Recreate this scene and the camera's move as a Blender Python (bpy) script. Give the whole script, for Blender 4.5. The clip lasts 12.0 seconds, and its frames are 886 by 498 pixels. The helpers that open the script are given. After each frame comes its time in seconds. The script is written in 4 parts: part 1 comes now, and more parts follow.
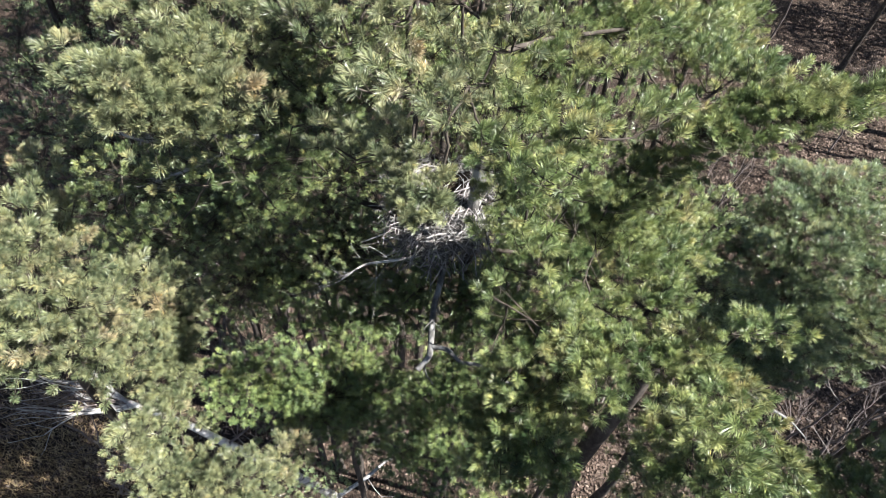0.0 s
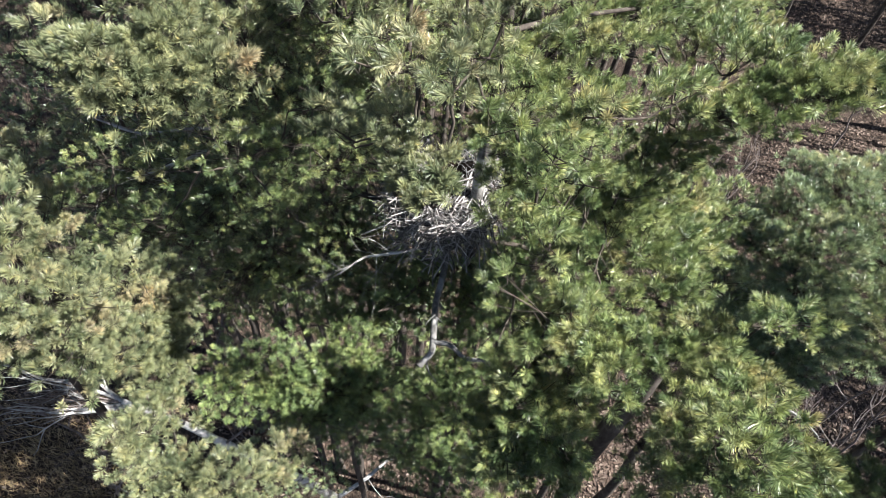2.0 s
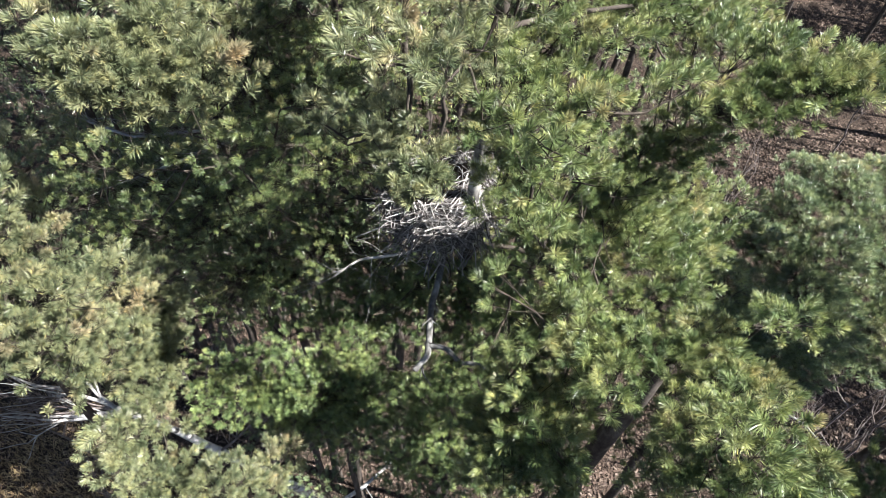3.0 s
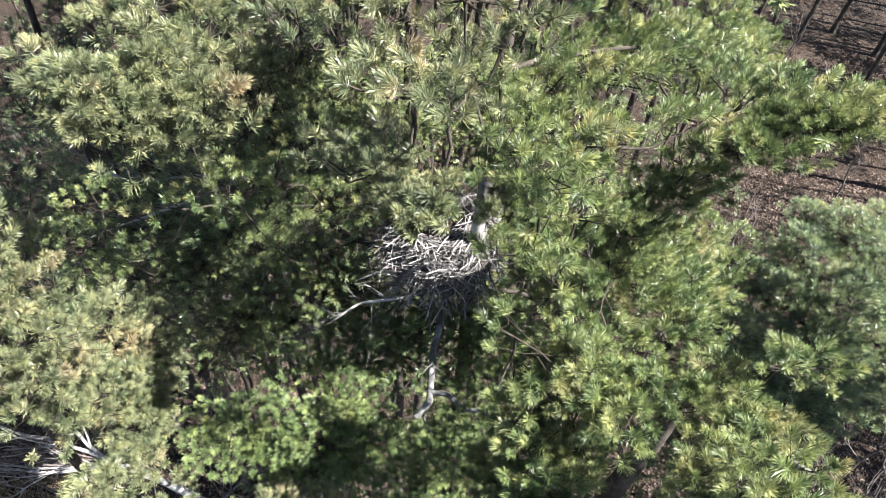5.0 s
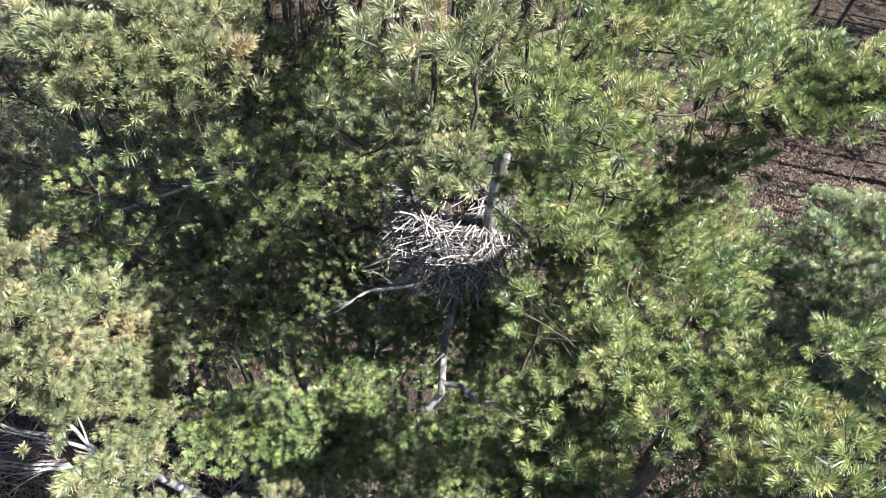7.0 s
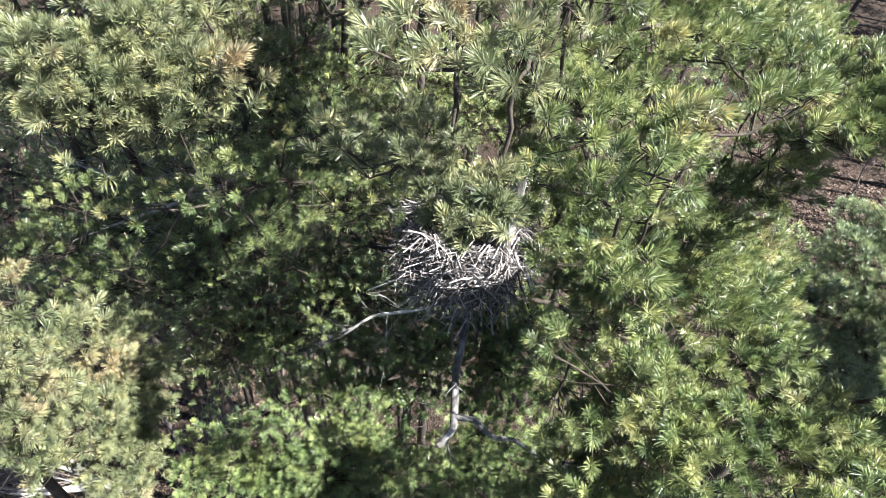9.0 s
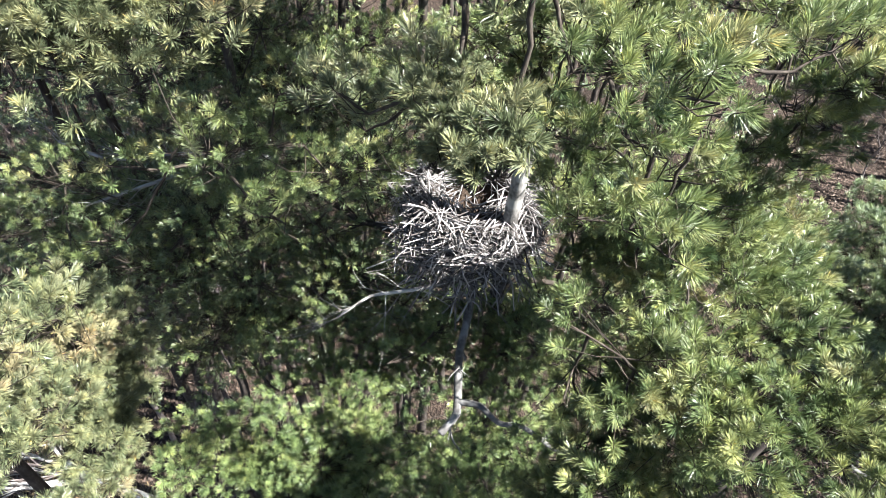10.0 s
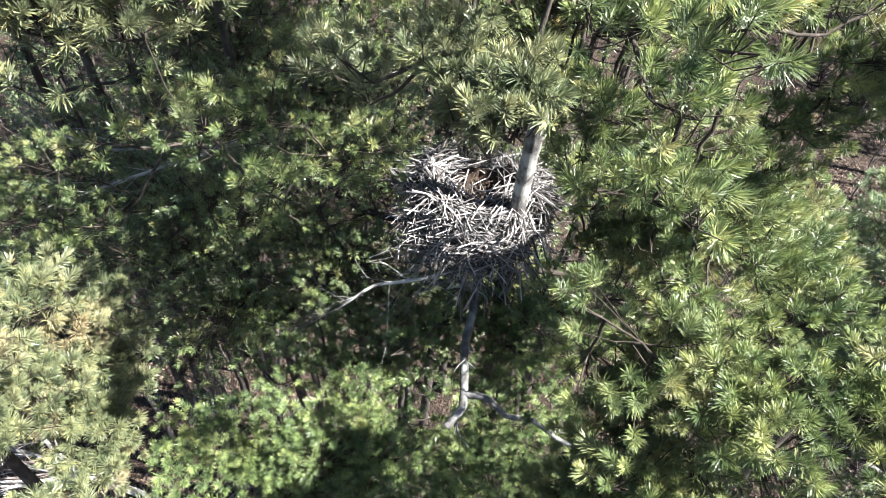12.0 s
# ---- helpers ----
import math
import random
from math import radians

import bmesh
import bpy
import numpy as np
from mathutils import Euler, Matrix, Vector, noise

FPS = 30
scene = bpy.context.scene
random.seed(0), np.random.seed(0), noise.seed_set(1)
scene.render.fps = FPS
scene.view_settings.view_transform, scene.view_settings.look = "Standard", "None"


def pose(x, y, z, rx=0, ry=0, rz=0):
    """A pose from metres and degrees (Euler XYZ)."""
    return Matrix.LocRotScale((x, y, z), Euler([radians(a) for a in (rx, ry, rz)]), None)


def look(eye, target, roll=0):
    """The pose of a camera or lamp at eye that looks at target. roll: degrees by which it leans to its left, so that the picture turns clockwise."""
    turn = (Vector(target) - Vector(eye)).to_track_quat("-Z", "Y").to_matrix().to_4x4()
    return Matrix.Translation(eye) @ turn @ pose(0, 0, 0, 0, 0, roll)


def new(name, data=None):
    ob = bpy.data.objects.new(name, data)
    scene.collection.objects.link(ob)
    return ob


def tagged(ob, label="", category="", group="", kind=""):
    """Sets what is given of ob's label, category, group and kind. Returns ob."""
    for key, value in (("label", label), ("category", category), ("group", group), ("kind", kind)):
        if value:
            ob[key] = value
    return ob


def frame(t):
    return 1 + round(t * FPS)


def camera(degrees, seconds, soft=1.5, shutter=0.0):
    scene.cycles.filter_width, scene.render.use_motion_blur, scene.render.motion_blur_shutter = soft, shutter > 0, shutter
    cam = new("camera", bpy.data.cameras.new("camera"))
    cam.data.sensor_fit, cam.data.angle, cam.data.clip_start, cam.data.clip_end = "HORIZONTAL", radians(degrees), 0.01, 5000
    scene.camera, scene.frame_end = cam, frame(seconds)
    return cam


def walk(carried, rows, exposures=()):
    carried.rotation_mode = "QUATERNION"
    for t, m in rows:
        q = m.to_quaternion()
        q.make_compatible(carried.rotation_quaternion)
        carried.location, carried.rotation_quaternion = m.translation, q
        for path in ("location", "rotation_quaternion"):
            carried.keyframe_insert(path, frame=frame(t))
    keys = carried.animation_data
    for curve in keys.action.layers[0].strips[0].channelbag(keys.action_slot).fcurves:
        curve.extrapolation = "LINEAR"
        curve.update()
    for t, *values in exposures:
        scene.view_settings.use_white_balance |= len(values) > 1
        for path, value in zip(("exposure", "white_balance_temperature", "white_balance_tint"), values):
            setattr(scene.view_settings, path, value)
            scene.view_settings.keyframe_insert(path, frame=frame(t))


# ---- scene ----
cam = camera(65.4, 12.0, 0.6)
PATH = [
    (0, (0.05, -0.046, 27.598), (0.038, 1.1, 25.959), 5.9),
    (0.5, (0.055, -0.039, 27.477), (0.043, 1.108, 25.838), 5.8),
    (1, (0.043, -0.027, 27.412), (0.03, 1.12, 25.773), 5.8),
    (1.5, (0.028, 0.009, 27.355), (0.016, 1.156, 25.716), 5.8),
    (2, (0.027, 0.05, 27.273), (0.015, 1.196, 25.635), 5.8),
    (2.5, (0.055, 0.064, 27.187), (0.043, 1.209, 25.547), 5.8),
    (3, (0.081, 0.063, 27.126), (0.068, 1.23, 25.501), 5.7),
    (3.2, (0.121, 0.069, 27.115), (0.104, 1.249, 25.501), 5.6),
    (4.8, (0.071, 0.061, 26.975), (0.041, 1.346, 25.443), 5.2),
    (5, (0.059, 0.065, 26.936), (0.031, 1.35, 25.403), 5.3),
    (5.5, (0.038, 0.073, 26.836), (0.01, 1.357, 25.303), 5.4),
    (6, (0.002, 0.081, 26.725), (-0.024, 1.364, 25.191), 5.4),
    (6.5, (-0.034, 0.109, 26.623), (-0.06, 1.392, 25.089), 5.4),
    (7, (-0.072, 0.165, 26.531), (-0.099, 1.449, 24.997), 5.4),
    (7.2, (-0.083, 0.2, 26.487), (-0.112, 1.484, 24.954), 5.4),
    (8.8, (-0.225, 0.641, 26.217), (-0.249, 1.924, 24.684), 5.3),
    (9, (-0.24, 0.7, 26.218), (-0.265, 1.986, 24.687), 5.4),
    (9.5, (-0.259, 0.793, 26.039), (-0.283, 2.079, 24.507), 5.4),
    (10, (-0.254, 0.808, 25.699), (-0.276, 2.092, 24.166), 5.5),
    (10.5, (-0.248, 0.782, 25.621), (-0.271, 2.067, 24.088), 5.5),
    (11, (-0.248, 0.771, 25.563), (-0.271, 2.057, 24.031), 5.4),
    (11.5, (-0.257, 0.803, 25.441), (-0.28, 2.088, 23.908), 5.5),
    (12, (-0.292, 0.851, 25.443), (-0.315, 2.136, 23.911), 5.4),
]
walk(cam, [(t, look(eye, target, roll)) for t, eye, target, roll in PATH],
     [(0.0, 2.47, 6250, 9), (3.2, 2.5, 6250, 9), (4.8, 2.73, 6250, 9), (9.0, 2.82, 6200, 9), (12.0, 2.95, 6200, 8)])

# ---- world, sun, exposure ----
SUN_TO = Vector((0.58, -0.085, 0.81)).normalized()
world = bpy.data.worlds.new("sky")
scene.world = world
world.use_nodes = True
wn = world.node_tree.nodes
sky = wn.new("ShaderNodeTexSky")
sky.sky_type = "NISHITA"
sky.sun_disc = False
sky.sun_elevation = math.asin(SUN_TO.z)
sky.sun_rotation = math.atan2(SUN_TO.x, SUN_TO.y)
world.node_tree.links.new(sky.outputs["Color"], wn["Background"].inputs["Color"])
wn["Background"].inputs["Strength"].default_value = 0.034
sun_data = bpy.data.lights.new("sun", "SUN")
sun_data.energy, sun_data.angle, sun_data.color = 5.0, radians(0.5), (1.0, 0.95, 0.88)
sun = new("sun", sun_data)
sun.matrix_world = look(SUN_TO * 60 + Vector((0, 0, 20)), (0, 0, 20))


# ---- materials ----
def nodes_of(name, rough=0.6, spec=0.3):
    m = bpy.data.materials.new(name)
    m.use_nodes = True
    nt = m.node_tree
    b = nt.nodes["Principled BSDF"]
    b.inputs["Roughness"].default_value = rough
    b.inputs["Specular IOR Level"].default_value = spec
    return m, nt, b


def noise_tex(nt, scale, detail=3.0, rough=0.55, coord="Position", stretch=None):
    g = nt.nodes.new("ShaderNodeNewGeometry") if coord == "Position" else nt.nodes.new("ShaderNodeTexCoord")
    src = g.outputs["Position"] if coord == "Position" else g.outputs["Object"]
    if stretch:
        mp = nt.nodes.new("ShaderNodeMapping")
        mp.inputs["Scale"].default_value = stretch
        nt.links.new(src, mp.inputs["Vector"])
        src = mp.outputs["Vector"]
    n = nt.nodes.new("ShaderNodeTexNoise")
    n.inputs["Scale"].default_value, n.inputs["Detail"].default_value, n.inputs["Roughness"].default_value = scale, detail, rough
    nt.links.new(src, n.inputs["Vector"])
    return n.outputs["Fac"]


def ramp(nt, fac, stops):
    r = nt.nodes.new("ShaderNodeValToRGB")
    e = r.color_ramp.elements
    while len(e) < len(stops):
        e.new(0.5)
    for k, (p, c) in zip(e, stops):
        k.position, k.color = p, (*c, 1)
    nt.links.new(fac, r.inputs["Fac"])
    return r.outputs["Color"]


def mix(nt, fac, a, b, blend="MIX"):
    m = nt.nodes.new("ShaderNodeMix")
    m.data_type, m.blend_type = "RGBA", blend
    for sock, v in ((m.inputs[0], fac), (m.inputs[6], a), (m.inputs[7], b)):
        if isinstance(v, bpy.types.NodeSocket):
            nt.links.new(v, sock)
        elif isinstance(v, (int, float)):
            sock.default_value = v
        else:
            sock.default_value = (*v, 1)
    return m.outputs[2]


def bump(nt, bsdf, height, strength=0.4, distance=0.01):
    b = nt.nodes.new("ShaderNodeBump")
    b.inputs["Strength"].default_value, b.inputs["Distance"].default_value = strength, distance
    nt.links.new(height, b.inputs["Height"])
    nt.links.new(b.outputs["Normal"], bsdf.inputs["Normal"])


def needle_material(name, dark, mid, pale, tip, spec=0.65, through_light=0.25):
    """Needles: a patch-wise ramp of greens, some yellowed shoots, each needle a little different, light shining through."""
    m, nt, b = nodes_of(name, 0.38, spec)
    c = ramp(nt, noise_tex(nt, 2.6, 3.0, 0.6), [(0.3, dark), (0.5, mid), (0.72, pale)])
    shoots = ramp(nt, noise_tex(nt, 1.3, 2.0, 0.6, stretch=(1.0, 1.2, 1.4)), [(0.58, (0, 0, 0)), (0.74, (1, 1, 1))])
    c = mix(nt, shoots, c, tip)
    # shoot-sized patches differ in tone, from dull to pale
    tone = ramp(nt, noise_tex(nt, 7.5, 1.5, 0.5), [(0.33, (0.5, 0.56, 0.55)), (0.5, (1.0, 1.0, 1.0)), (0.68, (1.5, 1.42, 1.3))])
    c = mix(nt, 1.0, c, tone, "MULTIPLY")
    g = nt.nodes.new("ShaderNodeNewGeometry")
    one = ramp(nt, g.outputs["Random Per Island"], [(0.0, (0.62, 0.66, 0.6)), (0.5, (1, 1, 1)), (0.93, (1.25, 1.2, 1.1)), (1.0, (1.55, 1.2, 0.8))])
    c = mix(nt, 1.0, c, one, "MULTIPLY")
    nt.links.new(c, b.inputs["Base Color"])
    t = nt.nodes.new("ShaderNodeBsdfTranslucent")
    nt.links.new(c, t.inputs["Color"])
    ms = nt.nodes.new("ShaderNodeMixShader")
    ms.inputs[0].default_value = through_light
    nt.links.new(b.outputs[0], ms.inputs[1])
    nt.links.new(t.outputs[0], ms.inputs[2])
    nt.links.new(ms.outputs[0], nt.nodes["Material Output"].inputs["Surface"])
    return m


def bark_material(name, a, b2, c3, spots=None, scale=9.0):
    m, nt, b = nodes_of(name, 0.85, 0.2)
    plates = noise_tex(nt, scale, 5.0, 0.65, stretch=(1, 1, 0.45))
    c = ramp(nt, plates, [(0.32, a), (0.5, b2), (0.68, c3)])
    if spots:
        patch = ramp(nt, noise_tex(nt, scale * 0.35, 3.0, 0.6), [(0.48, (0, 0, 0)), (0.62, (1, 1, 1))])
        c = mix(nt, patch, c, spots)
    nt.links.new(c, b.inputs["Base Color"])
    bump(nt, b, plates, 0.7, 0.02)
    return m


def birch_material():
    m, nt, b = nodes_of("birch_bark", 0.7, 0.25)
    band = noise_tex(nt, 3.0, 4.0, 0.6, stretch=(1.2, 1.2, 5.0))
    c = ramp(nt, band, [(0.36, (0.0165, 0.0154, 0.0165)), (0.43, (0.231, 0.22, 0.215)), (0.6, (0.396, 0.385, 0.374))])
    nt.links.new(c, b.inputs["Base Color"])
    bump(nt, b, band, 0.3, 0.01)
    return m


def stick_material():
    m, nt, b = nodes_of("bleached_stick", 0.85, 0.15)
    info = nt.nodes.new("ShaderNodeObjectInfo")
    c = ramp(nt, info.outputs["Random"], [(0.0, (0.035, 0.031, 0.03)), (0.3, (0.1, 0.095, 0.095)), (0.65, (0.22, 0.212, 0.215)), (1.0, (0.37, 0.36, 0.362))])
    streak = noise_tex(nt, 14.0, 4.0, 0.6, coord="Object", stretch=(1, 1, 0.15))
    c = mix(nt, 1.0, c, ramp(nt, streak, [(0.3, (0.55, 0.53, 0.52)), (0.65, (1.1, 1.08, 1.05))]), "MULTIPLY")
    nt.links.new(c, b.inputs["Base Color"])
    bump(nt, b, streak, 0.4, 0.004)
    return m


def under_stick_material():
    m, nt, b = nodes_of("packed_stick", 0.9, 0.1)
    g = nt.nodes.new("ShaderNodeNewGeometry")
    c = ramp(nt, g.outputs["Random Per Island"], [(0.0, (0.03, 0.027, 0.026)), (0.5, (0.115, 0.107, 0.105)), (1.0, (0.3, 0.285, 0.28))])
    nt.links.new(c, b.inputs["Base Color"])
    return m


def lining_material():
    m, nt, b = nodes_of("nest_lining", 0.95, 0.05)
    f = noise_tex(nt, 30.0, 5.0, 0.7)
    nt.links.new(ramp(nt, f, [(0.3, (0.015, 0.0108, 0.0084)), (0.55, (0.045, 0.033, 0.0252)), (0.75, (0.09, 0.069, 0.054))]), b.inputs["Base Color"])
    bump(nt, b, f, 0.9, 0.03)
    return m


def litter_material():
    """Brown fallen leaves: large patches, leaf-sized cells and a fine grain."""
    m, nt, b = nodes_of("leaf_litter", 0.9, 0.12)
    big = noise_tex(nt, 0.22, 4.0, 0.6)
    g = nt.nodes.new("ShaderNodeNewGeometry")
    v = nt.nodes.new("ShaderNodeTexVoronoi")
    v.inputs["Scale"].default_value = 14.0
    nt.links.new(g.outputs["Position"], v.inputs["Vector"])
    sep = nt.nodes.new("ShaderNodeSeparateColor")
    nt.links.new(v.outputs["Color"], sep.inputs[0])
    leaf = ramp(nt, sep.outputs[0], [(0.0, (0.024, 0.0186, 0.0162)), (0.4, (0.042, 0.0324, 0.027)), (0.75, (0.066, 0.051, 0.042)), (1.0, (0.12, 0.096, 0.0792))])
    base = ramp(nt, big, [(0.35, (0.32, 0.31, 0.3)), (0.6, (0.66, 0.62, 0.59))])
    c = mix(nt, 1.0, leaf, base, "MULTIPLY")
    fine = noise_tex(nt, 22.0, 4.0, 0.7)
    c = mix(nt, 1.0, c, ramp(nt, fine, [(0.3, (0.6, 0.6, 0.6)), (0.7, (1.25, 1.2, 1.15))]), "MULTIPLY")
    nt.links.new(c, b.inputs["Base Color"])
    bump(nt, b, v.outputs["Distance"], 0.9, 0.08)
    return m


def leaf_material():
    m, nt, b = nodes_of("fallen_leaf", 0.8, 0.2)
    g = nt.nodes.new("ShaderNodeNewGeometry")
    c = ramp(nt, g.outputs["Random Per Island"], [(0.0, (0.03, 0.0216, 0.018)), (0.4, (0.066, 0.045, 0.0348)), (0.8, (0.09, 0.066, 0.0516)), (1.0, (0.15, 0.12, 0.099))])
    nt.links.new(c, b.inputs["Base Color"])
    return m


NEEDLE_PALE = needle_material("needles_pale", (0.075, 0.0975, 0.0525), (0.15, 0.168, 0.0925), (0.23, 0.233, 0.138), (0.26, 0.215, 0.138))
NEEDLE_GREEN = needle_material("needles_green", (0.045, 0.078, 0.032), (0.13, 0.168, 0.068), (0.25, 0.266, 0.12), (0.26, 0.235, 0.12))
NEEDLE_BLUE = needle_material("needles_soft", (0.048, 0.08, 0.042), (0.115, 0.155, 0.077), (0.2, 0.228, 0.118), (0.21, 0.215, 0.11))
NEEDLE_YOUNG = needle_material("needles_young", (0.055, 0.092, 0.04), (0.135, 0.185, 0.075), (0.22, 0.265, 0.11), (0.225, 0.24, 0.1))
BARK_PINE = bark_material("pine_bark", (0.0175, 0.014, 0.012), (0.0425, 0.035, 0.03), (0.085, 0.0725, 0.0625))
BARK_GREY = bark_material("lichened_bark", (0.025, 0.023, 0.0215), (0.1, 0.095, 0.09), (0.23, 0.22, 0.21), (0.3, 0.295, 0.28), 11.0)
BARK_TWIG = bark_material("twig_bark", (0.015, 0.012, 0.01), (0.035, 0.028, 0.0225), (0.065, 0.055, 0.045), None, 20.0)
BARK_BARE = bark_material("bare_twig_bark", (0.05, 0.04, 0.0375), (0.1, 0.0825, 0.0775), (0.165, 0.145, 0.14), None, 12.0)
BARK_DEAD = bark_material("dead_limb_bark", (0.04, 0.038, 0.0365), (0.08, 0.0775, 0.075), (0.14, 0.138, 0.133), (0.175, 0.172, 0.17), 14.0)
BARK_BIRCH = birch_material()
BARK_PALE = bark_material("bleached_limb_bark", (0.12, 0.095, 0.0925), (0.2, 0.193, 0.188), (0.28, 0.273, 0.265), (0.33, 0.325, 0.315), 14.0)
STICK = stick_material()
STICK_UNDER = under_stick_material()
LINING = lining_material()
LITTER = litter_material()
FALLEN = leaf_material()
GRASS = bark_material("dry_grass_blade", (0.16, 0.11, 0.055), (0.27, 0.2, 0.11), (0.38, 0.3, 0.18), None, 2.0)


# ---- mesh helpers ----
def mesh_from(name, verts, faces, material, smooth=False):
    """A mesh from arrays of corners and of faces (all triangles or all quads)."""
    verts, faces = np.asarray(verts, dtype=np.float32), np.asarray(faces, dtype=np.int32)
    me = bpy.data.meshes.new(name)
    k = faces.shape[1]
    me.vertices.add(len(verts))
    me.vertices.foreach_set("co", verts.ravel())
    me.loops.add(faces.size)
    me.loops.foreach_set("vertex_index", faces.ravel())
    me.polygons.add(len(faces))
    me.polygons.foreach_set("loop_start", np.arange(0, faces.size, k, dtype=np.int32))
    if smooth:
        me.polygons.foreach_set("use_smooth", np.ones(len(faces), dtype=bool))
    me.update(calc_edges=True)
    me.materials.append(material)
    return me


def part(name, me, parent, label=""):
    ob = new(name, me)
    ob.parent = parent
    if label:
        ob["label"] = label
    return ob


def thing(name, base, label, category, group=""):
    ob = new(name)
    ob.location = base
    ob.empty_display_size = 0.2
    return tagged(ob, label, category, group)


class Wood:
    """Collects tapered tubes into one mesh."""

    def __init__(self):
        self.v, self.f, self.n = [], [], 0

    def tube(self, pts, r0, r1, sides=5, knobby=0.0, rng=None, power=1.0):
        pts = np.asarray(pts, float)
        n = len(pts)
        tang = np.gradient(pts, axis=0)
        tang /= np.linalg.norm(tang, axis=1)[:, None] + 1e-9
        ref = np.array([0.0, 0, 1]) if abs(tang[0][2]) < 0.9 else np.array([1.0, 0, 0])
        side = np.cross(tang, ref)
        side /= np.linalg.norm(side, axis=1)[:, None] + 1e-9
        up = np.cross(side, tang)
        rad = r0 + (r1 - r0) * np.linspace(0, 1, n) ** power
        if knobby:
            rad = rad * (1 + rng.uniform(-knobby, knobby, n))
        a = np.arange(sides) * 2 * math.pi / sides
        ring = np.cos(a)[None, :, None] * side[:, None, :] + np.sin(a)[None, :, None] * up[:, None, :]
        self.v.append((pts[:, None, :] + ring * rad[:, None, None]).reshape(-1, 3))
        i, j = np.meshgrid(np.arange(n - 1), np.arange(sides), indexing="ij")
        k = (j + 1) % sides
        q = np.stack([i * sides + j, i * sides + k, (i + 1) * sides + k, (i + 1) * sides + j], -1).reshape(-1, 4) + self.n
        self.f.append(q)
        self.n += n * sides

    def mesh(self, name, material, base=(0, 0, 0)):
        return mesh_from(name, np.concatenate(self.v) - np.asarray(base), np.concatenate(self.f), material, True)


def bend(a, b, n, sag, rng, wander=0.03):
    """A limb's line from a to b that leaves flat, rises to its end and wanders a little."""
    a, b = np.asarray(a, float), np.asarray(b, float)
    s = np.linspace(0, 1, n)[:, None]
    p = a + (b - a) * s
    length = np.linalg.norm(b - a)
    p[:, 2] -= (np.sin(s[:, 0] * math.pi) * sag * length)
    p[1:-1] += rng.normal(0, wander * length / 3, (n - 2, 3))
    return p


def needles(tips, dirs, rng, count, length, width, shoot=0.1, spread=(0.2, 1.1)):
    """Needle brushes: round the last stretch of each shoot, needles swept forward, the outermost the straightest. Corners and faces."""
    t = len(tips)
    n = t * count
    d = np.repeat(dirs, count, axis=0)
    ref = np.where(np.abs(d[:, 2:3]) < 0.9, np.array([[0.0, 0, 1]]), np.array([[1.0, 0, 0]]))
    s = np.cross(d, ref)
    s /= np.linalg.norm(s, axis=1)[:, None]
    u = np.cross(s, d)
    az = rng.uniform(0, 2 * math.pi, n)
    along = rng.uniform(0, 1, n) ** 0.75
    ang = spread[1] + (spread[0] - spread[1]) * along ** 1.6 + rng.normal(0, 0.13, n)
    out = np.cos(az)[:, None] * s + np.sin(az)[:, None] * u
    way = d * np.cos(ang)[:, None] + out * np.sin(ang)[:, None]
    way[:, 2] -= 0.05
    way /= np.linalg.norm(way, axis=1)[:, None]
    big = np.repeat(rng.uniform(0.75, 1.2, t), count)
    core = rng.uniform(0, 1, n) < 0.25
    ln = length * big * rng.uniform(0.8, 1.1, n) * np.where(core, 0.7, 1.0)
    root = np.repeat(tips, count, axis=0) - d * (shoot * big * (1 - along))[:, None]
    flat = np.cross(way, rng.normal(0, 0.7, (n, 3)) + np.array([0.0, 0.0, 1.0]))
    flat /= np.linalg.norm(flat, axis=1)[:, None] + 1e-9
    w = (width * rng.uniform(0.75, 1.25, n) * np.where(core, 2.6, 1.0))[:, None] * flat
    v = np.stack([root - w * 0.5, root + way * (ln * 0.7)[:, None] + w, root + way * ln[:, None]], 1).reshape(-1, 3)
    return v, np.arange(n * 3).reshape(-1, 3)


RED = dict(count=165, length=0.096, width=0.0033, shoot=0.1, spread=(0.2, 1.15))
SOFT = dict(count=115, length=0.085, width=0.003, shoot=0.07, spread=(0.25, 1.15))
BROAD = dict(count=105, length=0.11, width=0.0038, shoot=0.1, spread=(0.3, 1.2))
FILL = dict(count=50, length=0.095, width=0.0056, shoot=0.1, spread=(0.2, 1.1))
HIGH = dict(count=13, length=0.3, width=0.043, shoot=0.12, spread=(0.35, 1.25))
DENSE = dict(count=34, length=0.26, width=0.03, shoot=0.14, spread=(0.35, 1.25))
FAR = dict(count=30, length=0.2, width=0.015, shoot=0.12, spread=(0.35, 1.25))


# first the view lane to the nest; the others let sun reach lower parts
CUT_LANES = (((-0.1, 5.4, 20.2), (-0.1, 0.5, 26.2), 0.6, 0.12), ((0.05, 5.6, 20.4), (2.74, 5.35, 24.1), 0.55, 0.5), ((-0.6, 4.15, 19.35), (2.66, 3.84, 23.84), 0.5, 0.34),
        ((-6.0, 4.95, 14.2), (-0.9, 4.5, 21.2), 0.55, 0.4), ((-1.5, 3.95, 19.4), (2.0, 3.7, 24.2), 0.45, 0.3), ((-1.3, 3.4, 19.2), (2.2, 3.05, 24.1), 0.38, 0.26))


def off_lanes(p):
    """False for shoots in lanes cut for the view of the nest and for sunlight below."""
    keep = np.ones(len(p), bool)
    for a, b, ra, rb in CUT_LANES:
        a, b = np.array(a), np.array(b)
        d = b - a
        s = np.clip((p - a) @ d / (d @ d), 0, 1)
        keep &= np.linalg.norm(p - a - s[:, None] * d, axis=1) > ra + (rb - ra) * s
    return keep


